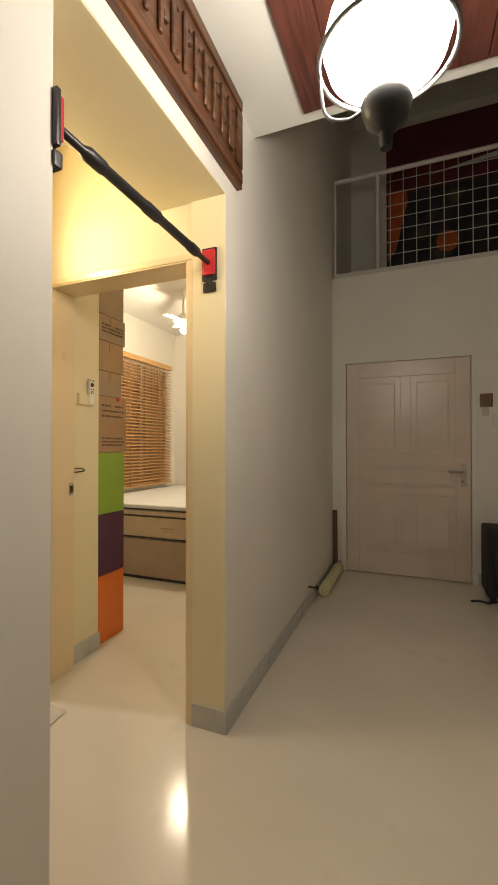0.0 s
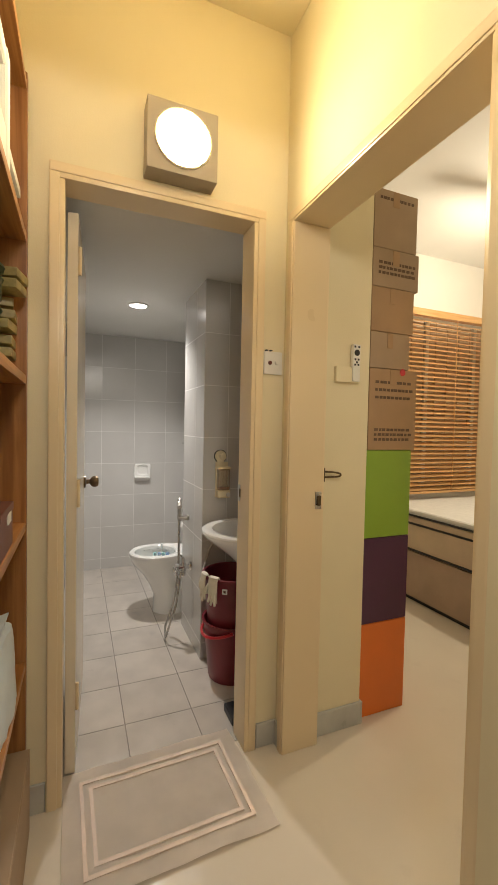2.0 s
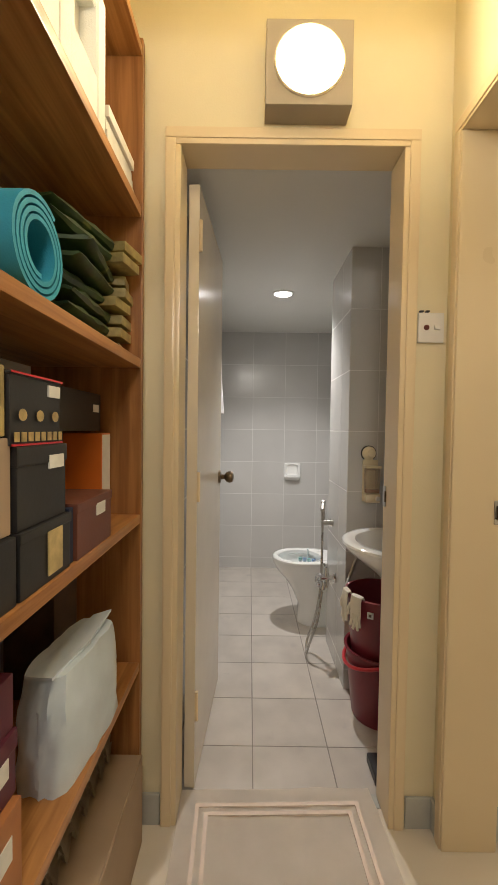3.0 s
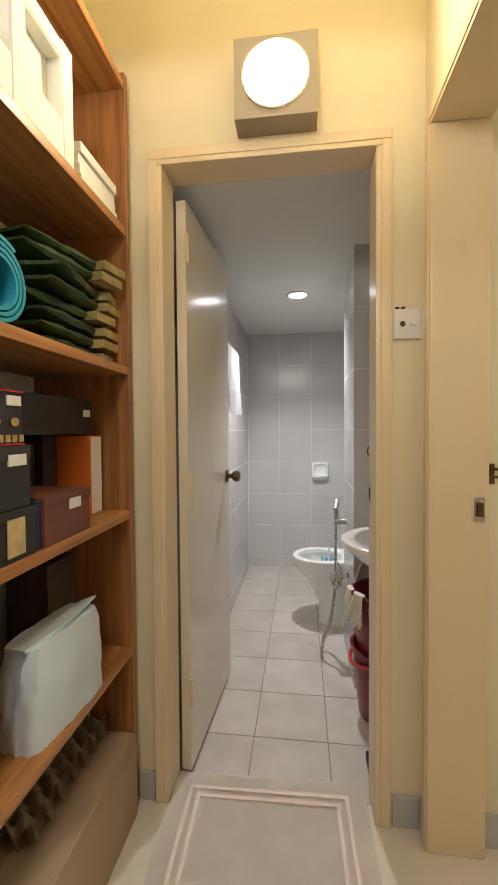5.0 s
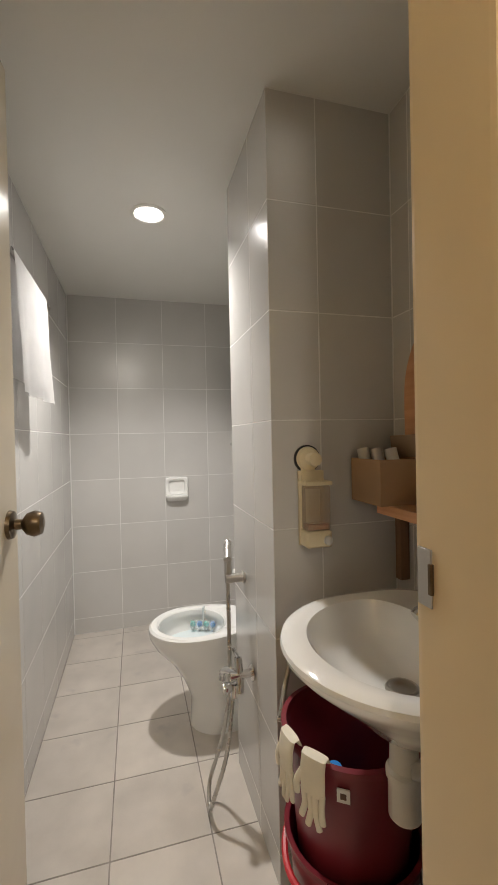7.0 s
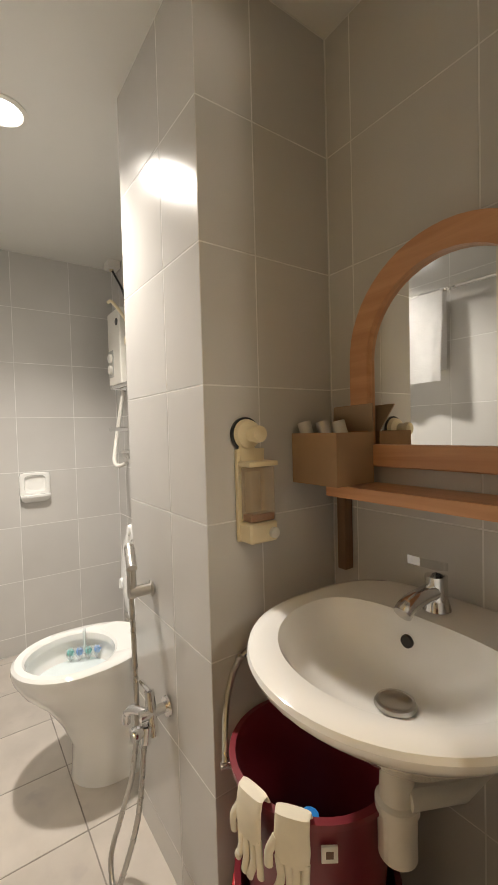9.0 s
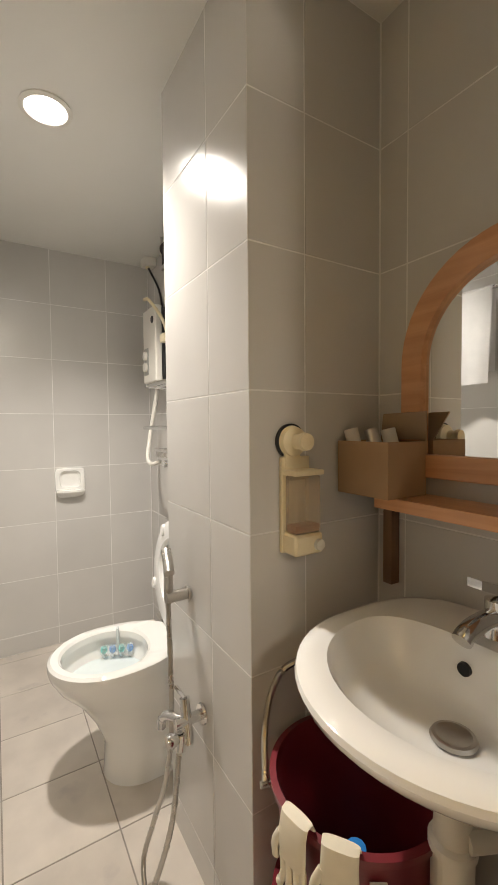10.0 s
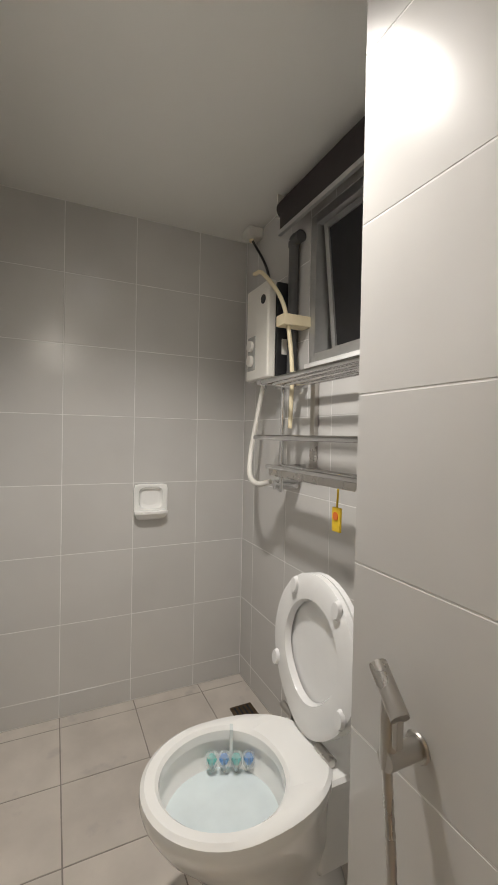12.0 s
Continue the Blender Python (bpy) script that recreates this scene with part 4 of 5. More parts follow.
part("lever", loft([[(x * w - 0.02, y, z) for x, z in ((-1, h), (1, h), (1, h + 0.015), (-1, h + 0.015))] for y, w, h in ((0.175, 0.012, 0.876), (0.13, 0.014, 0.888), (0.085, 0.012, 0.905))]), CHROME, fc)
tr = part("trap", lathe([(0.0, 0.45), (0.026, 0.45), (0.031, 0.455), (0.031, 0.53), (0.035, 0.532), (0.035, 0.545), (0.028, 0.55), (0.025, 0.64), (0.0, 0.64)], 26), PLASTIC_W, bs, "white plastic bottle trap")
part("outlet_pipe", tube([(0.02, 0.0, 0.56), (0.06, 0.08, 0.56), (0.06, 0.225, 0.56)], 0.018, 12), PLASTIC_W, tr)

mr = thing("mirror", "arched mirror in a peach wooden frame on the tiled wall", "mirror", (-2.335, 2.338, 1.058))


def arch(r, z0, spring, n=28):
    return [(-r, z0), (r, z0)] + [(r * math.cos(math.pi * k / n), spring + r * math.sin(math.pi * k / n)) for k in range(n + 1)]


outer, inner = arch(0.236, 0.0, 0.24), arch(0.180, 0.05, 0.24)
bm = bmesh.new()
vo = [[bm.verts.new((x, y, z)) for x, z in pts] for pts, y in ((outer, 0.0), (outer, -0.02), ([(x * 0.985, z * 0.99 + 0.003) for x, z in outer], -0.026), ([(x * 1.02, z * 1.005 - 0.002) for x, z in inner], -0.026), (inner, -0.02), (inner, 0.0))]
n = len(outer)
for a, b in zip(vo, vo[1:] + vo[:1]):
    for k in range(n):
        bm.faces.new((a[k], a[(k + 1) % n], b[(k + 1) % n], b[k]))
bmesh.ops.recalc_face_normals(bm, faces=bm.faces)
part("frame", bm, PEACH, mr)
part("glass", loft([[(x, y, z) for x, z in arch(0.182, 0.048, 0.24)] for y in (-0.006, -0.012)]), MIRROR, mr)
lg = thing("mirror_shelf", "peach wooden ledge under the mirror", "shelf", (-2.32, 2.34, 1.0))
part("board", B(-0.243, 0.268, -0.115, -0.001, 0.0, 0.02, bevel=0.004), PEACH, lg)
part("lip", B(-0.243, 0.268, -0.12, -0.108, -0.004, 0.022, bevel=0.004), PEACH, lg)
part("bracket", B(-0.295, -0.270, -0.03, -0.002, -0.2, 0.0, bevel=0.003), BROOM, lg)
cb = thing("small_carton", "small open brown cardboard box holding tubes", "box", (-2.575, 2.255, 1.022))
bm = bmesh.new()
for r in ((-0.07, 0.07, -0.06, 0.06, 0, 0.003), (-0.07, 0.07, -0.06, -0.057, 0.003, 0.115), (-0.07, 0.07, 0.057, 0.06, 0.003, 0.115), (-0.07, -0.067, -0.057, 0.057, 0.003, 0.115), (0.067, 0.07, -0.057, 0.057, 0.003, 0.115)):
    box(bm, *r)
part("body", bm, CARD, cb, smooth=False)
part("flap", loft([[(-0.05, 0.058, 0.115), (0.07, 0.058, 0.115), (0.09, 0.03, 0.175), (-0.02, 0.03, 0.172)], [(-0.05, 0.061, 0.115), (0.07, 0.061, 0.115), (0.09, 0.033, 0.177), (-0.02, 0.033, 0.174)]]), CARD2, cb, smooth=False)
for x, y, m in ((-0.03, -0.02, LABEL), (0.02, -0.01, STEEL), (0.04, 0.02, LABEL)):
    part("tube", tube([(x, y, 0.02), (x - 0.03, y - 0.01, 0.14)], 0.016, 12), m, cb)

ds = thing("soap_dispenser", "cream wall soap dispenser with a clear tank on a suction cup", "soap dispenser", (-2.652, 2.076, 0.907))
part("back_plate", B(0.0, 0.010, -0.04, 0.034, 0.0, 0.20, bevel=0.004), CREAM_P, ds)
part("base", B(0.0, 0.052, -0.037, 0.037, 0.0, 0.044, bevel=0.012, seg=3), CREAM_P, ds)
part("tank", B(0.010, 0.050, -0.035, 0.035, 0.044, 0.164, bevel=0.014, seg=3), SMOKE, ds, "smoky clear plastic tank")
part("soap", B(0.014, 0.046, -0.031, 0.031, 0.046, 0.062, bevel=0.005), SOAP, ds)
part("lid", B(0.006, 0.053, -0.038, 0.038, 0.163, 0.174, bevel=0.004), CREAM_P, ds)
part("push_button", lathe([(0, 0.052), (0.012, 0.052), (0.011, 0.060), (0, 0.062)], 20, (0, 0.022, 0.020), axis="x"), PLASTIC_W, ds)
part("suction_rim", lathe([(0, 0.0), (0.037, 0.0), (0.037, 0.006), (0, 0.008)], 32, (0, -0.012, 0.232), axis="x"), BLACK, ds)
part("suction_cap", lathe([(0, 0.006), (0.033, 0.006), (0.030, 0.018), (0.016, 0.026), (0.015, 0.042), (0.019, 0.047), (0.017, 0.058), (0, 0.06)], 32, (0, -0.011, 0.232), axis="x"), CREAM_P, ds)
part("stem", B(0.0, 0.012, -0.032, 0.008, 0.16, 0.232, bevel=0.004), CREAM_P, ds)

bk2 = thing("bucket", "large maroon plastic bucket on the tiled floor under the basin", "bucket", (-2.483, 2.09, FZ))
part("shell", lathe([(0.0, 0.0), (0.118, 0.0), (0.122, 0.01), (0.152, 0.30), (0.160, 0.302), (0.160, 0.312), (0.148, 0.31), (0.12, 0.02), (0, 0.02)], 40), MAROON, bk2)
part("handle", tube([(0.16 * math.cos(a), 0.16 * math.sin(a), 0.29 - 0.05 * math.sin((a + 2.9) / 2.6 * math.pi)) for a in [(-2.9 + 2.6 * i / 20) for i in range(21)]], 0.008, 8), RED, bk2)
bk3 = thing("bucket", "maroon plastic bucket nested in another, gloves over its rim", "bucket", (-2.485, 2.09, FZ + 0.15))
part("shell", lathe([(0.0, 0.0), (0.112, 0.0), (0.118, 0.012), (0.150, 0.385), (0.160, 0.388), (0.162, 0.402), (0.150, 0.404), (0.143, 0.39), (0.114, 0.02), (0, 0.02)], 44), MAROON, bk3)
part("wire_handle", tube(smooth_path([(-0.10, -0.138, 0.37), (-0.155, -0.10, 0.43), (-0.165, -0.07, 0.50), (-0.14, -0.04, 0.55), (-0.08, 0.02, 0.575), (0.0, 0.08, 0.57)]), 0.007, 8), STEEL, bk3)
part("pivot", tube([(-0.095, -0.122, 0.365), (-0.104, -0.146, 0.365)], 0.007), STEEL, bk3)
sc = thing("blue_scoop", "blue plastic scoop inside the bucket", "scoop", (-2.47, 2.07, FZ + 0.172))
part("cup", lathe([(0, 0.0), (0.055, 0.0), (0.062, 0.1), (0.058, 0.1), (0.05, 0.01), (0, 0.01)], 24), BLUE, sc)
part("grip", tube(smooth_path([(0.05, -0.03, 0.09), (0.055, -0.05, 0.20), (0.06, -0.06, 0.345)]), 0.016, 12), BLUE, sc)


def glove(where, turn):
    ob = thing("rubber_glove", "ivory latex glove hung over the bucket rim", "glove", where, "pair of gloves")
    ob.rotation_euler, ob.scale = (0, 0, turn), (0.74, 0.5, 0.84)
    rr = random.Random(int(turn * 100))
    bm = loft([[(0.038 * math.copysign(abs(math.cos(t)) ** 0.7, math.cos(t)) * w, 0.011 * math.sin(t) + y, z) for t in [2 * math.pi * k / 20 for k in range(20)]] for z, w, y in ((-0.075, 0.95, 0.0), (-0.04, 1.05, -0.004), (-0.01, 1.0, 0.0), (0.012, 1.0, 0.010), (0.016, 1.02, 0.03), (0.0, 1.05, 0.043))])
    part("palm", bm, RUBBER_W, ob)
    for i, (x, l_) in enumerate(((-0.03, 0.07), (-0.011, 0.085), (0.009, 0.085), (0.029, 0.065))):
        part("finger", tube(smooth_path([(x, 0, -0.065), (x + rr.uniform(-0.006, 0.006), -0.003, -0.07 - l_ * 0.5), (x + rr.uniform(-0.012, 0.012), 0.0, -0.07 - l_)], 5), 0.0095, 10), RUBBER_W, ob)
    part("thumb", tube(smooth_path([(-0.034, 0, -0.03), (-0.05, -0.004, -0.06), (-0.052, 0, -0.09)], 5), 0.010, 10), RUBBER_W, ob)
    return ob


glove((-2.485 + 0.172 * math.cos(-1.42), 2.09 + 0.172 * math.sin(-1.42), FZ + 0.557), -1.42 + math.pi / 2)
glove((-2.485 + 0.174 * math.cos(-0.95), 2.09 + 0.174 * math.sin(-0.95), FZ + 0.557), -0.95 + math.pi / 2)
st_ = thing("bucket_sticker", "small white printed sticker on the bucket", "sticker", (-2.485 + 0.1545 * math.cos(-0.6), 2.09 + 0.1545 * math.sin(-0.6), 0.478))
st_.rotation_euler = (0, 0, -0.6)
part("paper", B(-0.003, 0.0015, -0.013, 0.013, -0.013, 0.013), LABEL, st_)
part("print_bar", B(0.0015, 0.002, -0.006, 0.006, -0.006, 0.006), INK, st_)
br = thing("toilet_brush", "pale teal plastic brush pot with a black brush beside the buckets", "brush", (-2.22, 2.16, FZ))
part("pot", lathe([(0, 0), (0.05, 0), (0.045, 0.2), (0.04, 0.2), (0.04, 0.01), (0, 0.01)], 24), mat("pale_teal_plastic", (0.25, 0.45, 0.45), 0.4), br)
solid("black_sandal", B(-2.21, -2.09, 1.955, 2.02, FZ, FZ + 0.04, bevel=0.014, seg=3), BLACK, "black rubber sandal on the tiled floor", "sandal")

# bidet spray, tap and hose on the pier
sp = thing("bidet_spray", "steel bidet spray in a wall holder with its hose", "bidet spray", (0.004, 0.004, 0))
part("holder", tube([(-2.968, 1.962, 0.73), (-2.968, 1.895, 0.73)], 0.015, 16), STEEL, sp)
part("rose", lathe([(0, 0), (0.02, 0), (0.022, 0.003), (0.02, 0.006), (0, 0.006)], 20, (-2.968, 1.952, 0.73), axis="y"), STEEL, sp)
part("grip", lathe([(0, 0.0), (0.011, 0.0), (0.0125, 0.02), (0.012, 0.085), (0.010, 0.1), (0, 0.1)], 18, (-2.972, 1.905, 0.715)), STEEL, sp)
part("head", tube([(-3.004, 1.912, 0.842), (-2.945, 1.898, 0.80)], 0.0135, 16), STEEL, sp)
part("trigger", B(-2.958, -2.948, 1.896, 1.908, 0.755, 0.80, bevel=0.003), STEEL, sp)
part("hose", tube(smooth_path([(-2.972, 1.903, 0.715), (-2.955, 1.90, 0.58), (-2.94, 1.895, 0.40), (-2.95, 1.88, 0.26), (-2.985, 1.86, 0.14), (-2.985, 1.83, 0.05), (-2.93, 1.82, 0.01), (-2.89, 1.83, 0.08), (-2.878, 1.87, 0.22), (-2.882, 1.895, 0.41)], 14), 0.0065, 10, ribs=0.12), STEEL, sp, "steel hose")
tp = thing("wall_tap", "chrome two-way angle tap on the tiled pier", "tap", (-2.888, 1.966, 0.445))
part("body", tube([(0, 0, 0), (0, -0.075, 0)], 0.013, 16), CHROME, tp)
part("rose", lathe([(0, -0.008), (0.024, -0.008), (0.026, -0.002), (0, 0)], 24, axis="y"), CHROME, tp)
part("cross", tube([(-0.012, -0.045, 0.05), (0.012, -0.045, -0.05)], 0.013, 14), CHROME, tp)
part("spout", tube(smooth_path([(0, -0.05, 0.0), (-0.04, -0.075, 0.0), (-0.065, -0.085, -0.02), (-0.068, -0.088, -0.045)]), 0.0115, 14), CHROME, tp)
part("lever", tube([(-0.008, -0.045, 0.05), (-0.055, -0.05, 0.056)], 0.006, 10), CHROME, tp)
part("outlet", tube([(0.01, -0.062, -0.02), (0.01, -0.066, -0.06)], 0.013, 14), CHROME, tp)
part("knob", lathe([(0, -0.1), (0.016, -0.1), (0.018, -0.088), (0.012, -0.072), (0, -0.072)], 18, (0.008, 0, -0.03), axis="y"), CHROME, tp)

# toilet
TX = -3.392
to = thing("toilet", "white ceramic toilet with its seat and lid raised", "toilet", (TX, 0, FZ))
o = lambda a, cy, f, b, z, sq=0.6: oval(0, cy, a, f, b, z, 56, sq)
part("bowl", loft([o(0.112, 1.95, 0.128, 0.22, 0.0), o(0.110, 1.95, 0.125, 0.22, 0.03), o(0.098, 1.95, 0.122, 0.20, 0.12), o(0.104, 1.94, 0.145, 0.18, 0.2), o(0.128, 1.91, 0.165, 0.19, 0.28), o(0.158, 1.87, 0.185, 0.22, 0.345, 0.8), o(0.173, 1.85, 0.19, 0.24, 0.39, 0.85), o(0.178, 1.848, 0.193, 0.247, 0.412, 0.85), o(0.176, 1.848, 0.191, 0.247, 0.428, 0.85), o(0.166, 1.848, 0.182, 0.24, 0.435, 0.85),
                   o(0.146, 1.848, 0.160, 0.135, 0.434, 0.9), o(0.138, 1.848, 0.152, 0.128, 0.426, 0.95), o(0.137, 1.848, 0.151, 0.127, 0.404, 1.0), o(0.150, 1.848, 0.164, 0.138, 0.398, 1.0), o(0.146, 1.848, 0.160, 0.134, 0.375, 1.0), o(0.120, 1.85, 0.13, 0.11, 0.315, 1.0), o(0.107, 1.85, 0.115, 0.1, 0.29, 1.0)]), CERAMIC, to)
part("deck", B(-0.12, 0.12, 2.02, 2.336, 0.22, 0.425, bevel=0.02, seg=3), CERAMIC, to)
part("water", loft([o(0.128, 1.85, 0.139, 0.117, 0.331, 1.0), o(0.131, 1.85, 0.143, 0.120, 0.338, 1.0)]), WATER, to, "pale blue water")


def upright_oval(a, h, low, y):
    """Outline of a raised seat or lid: round on top, narrower at the hinge."""
    out = []
    for k in range(48):
        t = 2 * math.pi * k / 48
        c, s = math.cos(t), math.sin(t)
        out.append((a * c * (1 if s > 0 else 1 - 0.22 * s * s), y, h * (0.5 + 0.5 * s) + low))
    return out


seat_up = thing("toilet_seat_pair", "raised white plastic toilet seat and lid", "toilet seat", (TX - 0.028, 2.075, FZ + 0.44))
seat_up.rotation_euler = (radians(-5), 0, 0)
part("lid", loft([upright_oval(0.172, 0.385, 0.003, 0.032), upright_oval(0.18, 0.40, -0.004, 0.024), upright_oval(0.178, 0.396, -0.002, 0.012), upright_oval(0.16, 0.36, 0.016, 0.010)]), SEAT_W, seat_up)
bm = bmesh.new()
rings = [upright_oval(0.182, 0.40, -0.004, 0.004), upright_oval(0.180, 0.398, -0.003, -0.010), upright_oval(0.165, 0.37, 0.012, -0.016), upright_oval(0.118, 0.255, 0.075, -0.014), upright_oval(0.112, 0.245, 0.08, -0.004), upright_oval(0.112, 0.245, 0.08, 0.004)]
vv = [[bm.verts.new(p) for p in r] for r in rings]
for a, b in zip(vv, vv[1:] + vv[:1]):
    for k in range(48):
        bm.faces.new((a[k], a[(k + 1) % 48], b[(k + 1) % 48], b[k]))
bmesh.ops.recalc_face_normals(bm, faces=bm.faces)
seat = part("seat", bm, SEAT_W, seat_up)
for x, z in ((-0.145, 0.12), (0.145, 0.12), (-0.085, 0.345), (0.10, 0.345)):
    part("bumper", lathe([(0, -0.024), (0.013, -0.024), (0.016, -0.014), (0, -0.012)], 16, (x, 0, z), axis="y", sy=1.5), SEAT_W, seat)
for x in (-0.085, 0.085):
    part("hinge", tube([(x - 0.03, 0.0, 0.0), (x + 0.03, 0.0, 0.0)], 0.011, 12), STEEL, seat_up, "tarnished hinge")
fb_ = thing("toilet_block", "clear holder with green and blue cleaning balls inside the bowl", "toilet block", (TX - 0.098, 1.90, 0.352))
fb_.rotation_euler = (0, 0, radians(68))
part("hanger", boxes((-0.004, 0.004, 0.0, 0.022, 0.0, 0.075)), mat("clear_strip", (0.7, 0.75, 0.75), 0.1), fb_)
for i in range(4):
    part("ball", lathe([(0, -0.012), (0.008, -0.01), (0.0125, 0.0), (0.008, 0.01), (0, 0.012)], 16, (-0.048 + i * 0.031, 0, 0)), (AQUA, BLUE)[i % 2], fb_)
    part("cage", lathe([(0, -0.034), (0.004, -0.032), (0.015, -0.01), (0.015, 0.012), (0.004, 0.017), (0, 0.017)], 14, (-0.048 + i * 0.031, 0, 0)), GLASS, fb_)

# soap dish set in the back wall
sd = thing("soap_dish", "white ceramic soap dish set into the tiled wall", "soap dish", (-4.413, 1.881, 0.878))
sd.scale = (1, 1.13, 1)


def soft_square(x, hy, hz, cz=0.0, power=5.0, n=40):
    out = []
    for k in range(n):
        c, d = math.cos(2 * math.pi * k / n), math.sin(2 * math.pi * k / n)
        f = (abs(c) ** power + abs(d) ** power) ** (-1 / power)
        out.append((x, hy * f * c, cz + hz * f * d))
    return out


part("body", loft([soft_square(0.0, 0.066, 0.070, 0, 9), soft_square(0.02, 0.066, 0.070, 0, 9), soft_square(0.025, 0.061, 0.065, 0, 8), soft_square(0.025, 0.048, 0.048, 0.008, 4), soft_square(0.012, 0.044, 0.043, 0.008, 4), soft_square(0.007, 0.036, 0.034, 0.008, 3)]), CERAMIC, sd)
part("tray", loft([[(0.0, -w, z), (d * 0.7, -w, z), (d, -w * 0.6, z), (d, w * 0.6, z), (d * 0.7, w, z), (0.0, w, z)] for z, w, d in ((-0.092, 0.045, 0.012), (-0.078, 0.058, 0.040), (-0.060, 0.064, 0.056), (-0.050, 0.064, 0.056), (-0.046, 0.060, 0.050))]), CERAMIC, sd)

# towel rail and towel on the south wall
tw = thing("towel_rail", "steel towel rail on the tiled wall", "towel rail", (-3.2, 1.225, 1.755))
part("rail", tube([(-0.3, 0.06, 0), (0.72, 0.06, 0)], 0.008, 12), STEEL, tw)
for x in (-0.29, 0.71):
    part("bracket", tube([(x, 0, 0), (x, 0.06, 0)], 0.011, 12), STEEL, tw)
bm = bmesh.new()
prof = [(0.036, 1.40), (0.037, 1.5), (0.042, 1.69), (0.047, 1.753), (0.06, 1.766), (0.073, 1.753), (0.077, 1.69), (0.08, 1.55), (0.086, 1.42), (0.088, 1.345)]
g = []
for i in range(31):
    u = i / 30
    x = -3.39 + 0.46 * u
    g.append([bm.verts.new((x + 0.012 * (1.757 - z) * math.sin(u * 5), 1.225 + y + (0.020 * math.sin(u * 15) + 0.012 * noise.noise(Vector((u * 6, z * 4, 0)))) * (1.767 - z) * (1 if y > 0.06 else 0.1), z)) for y, z in prof])
for a, b in zip(g, g[1:]):
    for k in range(len(prof) - 1):
        bm.faces.new((a[k], b[k], b[k + 1], a[k + 1]))
bmesh.ops.solidify(bm, geom=bm.faces[:], thickness=0.005)
solid("towel", bm, TOWEL, "white towel folded over the steel rail", "towel")

# water heater and shower
ht = thing("water_heater", "white electric water heater with black sides on the wall", "water heater", (-4.055, 2.34, 1.41))
part("back_case", B(-0.098, 0.1, -0.076, 0.0, 0.0, 0.36, bevel=0.008), BLACK, ht)
part("cover", B(-0.105, 0.092, -0.112, -0.074, -0.012, 0.37, bevel=0.014, seg=3), PLASTIC_W, ht)
for z in (0.07, 0.13):
    part("dial", lathe([(0, -0.127), (0.022, -0.127), (0.024, -0.112), (0, -0.111)], 20, (-0.05, 0, z), axis="y"), PLASTIC_W, ht)
part("scale_plate", B(-0.085, -0.015, -0.115, -0.111, 0.03, 0.17, bevel=0.002, seg=1), mat("pale_grey_plate", (0.45, 0.45, 0.43), 0.4), ht)
part("emblem", lathe([(0, -0.115), (0.018, -0.115), (0.018, -0.111), (0, -0.111)], 20, (0.05, 0, 0.30), axis="y"), BLACK, ht)
part("rating_label", B(0.1, 0.1015, -0.055, -0.02, 0.08, 0.14), LABEL, ht)
for x in (-0.05, 0.05):
    part("inlet", tube([(x, -0.05, -0.04), (x, -0.05, 0.0)], 0.011, 12), CHROME, ht)
cable = solid("heater_cable", tube(smooth_path([(-4.12, 2.33, 1.77), (-4.20, 2.335, 1.93), (-4.28, 2.30, 2.075)]), 0.006, 8), BLACK, "black cable running up to the ceiling box", "cable")
jb = thing("junction_box", "cream junction box in the ceiling corner", "junction box", (-4.28, 2.30, 2.085))
part("body", B(-0.04, 0.04, -0.03, 0.038, -0.012, 0.033, bevel=0.008), PLASTIC_W, jb)
part("gland", tube([(0.0, 0, -0.022), (0, 0, -0.010)], 0.012), CREAM_P, jb)
solid("shower_hose", tube(smooth_path([(-4.105, 2.285, 1.38), (-4.12, 2.27, 1.27), (-4.12, 2.24, 1.10), (-4.06, 2.21, 1.01), (-3.97, 2.2, 0.985), (-3.90, 2.22, 1.0)], 12), 0.010, 10, ribs=0.08), PLASTIC_W, "white shower hose hanging in a loop", "hose")
so = thing("shower_pipe", "grey plastic pipe with a cream shower hose arm", "pipe", (-3.93, 2.318, 0))
part("pipe", tube([(0, 0, 1.40), (0, 0, 1.91)], 0.020, 14), GREY_PIPE, so)
part("elbow", tube(smooth_path([(0, 0, 1.90), (0.005, 0.0, 1.925), (0.05, 0.0, 1.925)]), 0.023, 14), GREY_PIPE, so)
part("hose_arm", tube(smooth_path([(-0.10, -0.12, 1.81), (-0.03, -0.12, 1.79), (0.03, -0.08, 1.70), (0.06, -0.06, 1.60), (0.085, -0.05, 1.42), (0.08, -0.05, 1.2)], 10), 0.008, 12), CREAM_P, so)
part("clip", B(0.03, 0.09, -0.09, 0.03, 1.575, 1.615, bevel=0.006), CREAM_P, so)
ro = thing("shower_slide", "chrome shower slide bar on the wall", "slide bar", (-3.91, 2.27, 0))
part("bar", tube([(0, 0, 0.96), (0, 0, 1.40)], 0.009, 12), CHROME, ro)
for z in (0.985, 1.37):
    part("bracket", tube([(-0.02, -0.02, z), (0.0, 0.07, z)], 0.019, 16), CHROME, ro)

# steel rack
rk = thing("towel_rack", "chrome tiered towel rack on the wall under the window", "rack", (-3.475, 2.34, 1.0))
for z, ys in ((0.36, (-0.05, -0.10, -0.15, -0.19)), (0.165, (-0.17, -0.20)), (0.06, (-0.10, -0.15))):
    for y in ys:
        part("rail", tube([(-0.40, y, z), (0.28, y, z)], 0.009, 10), CHROME, rk)
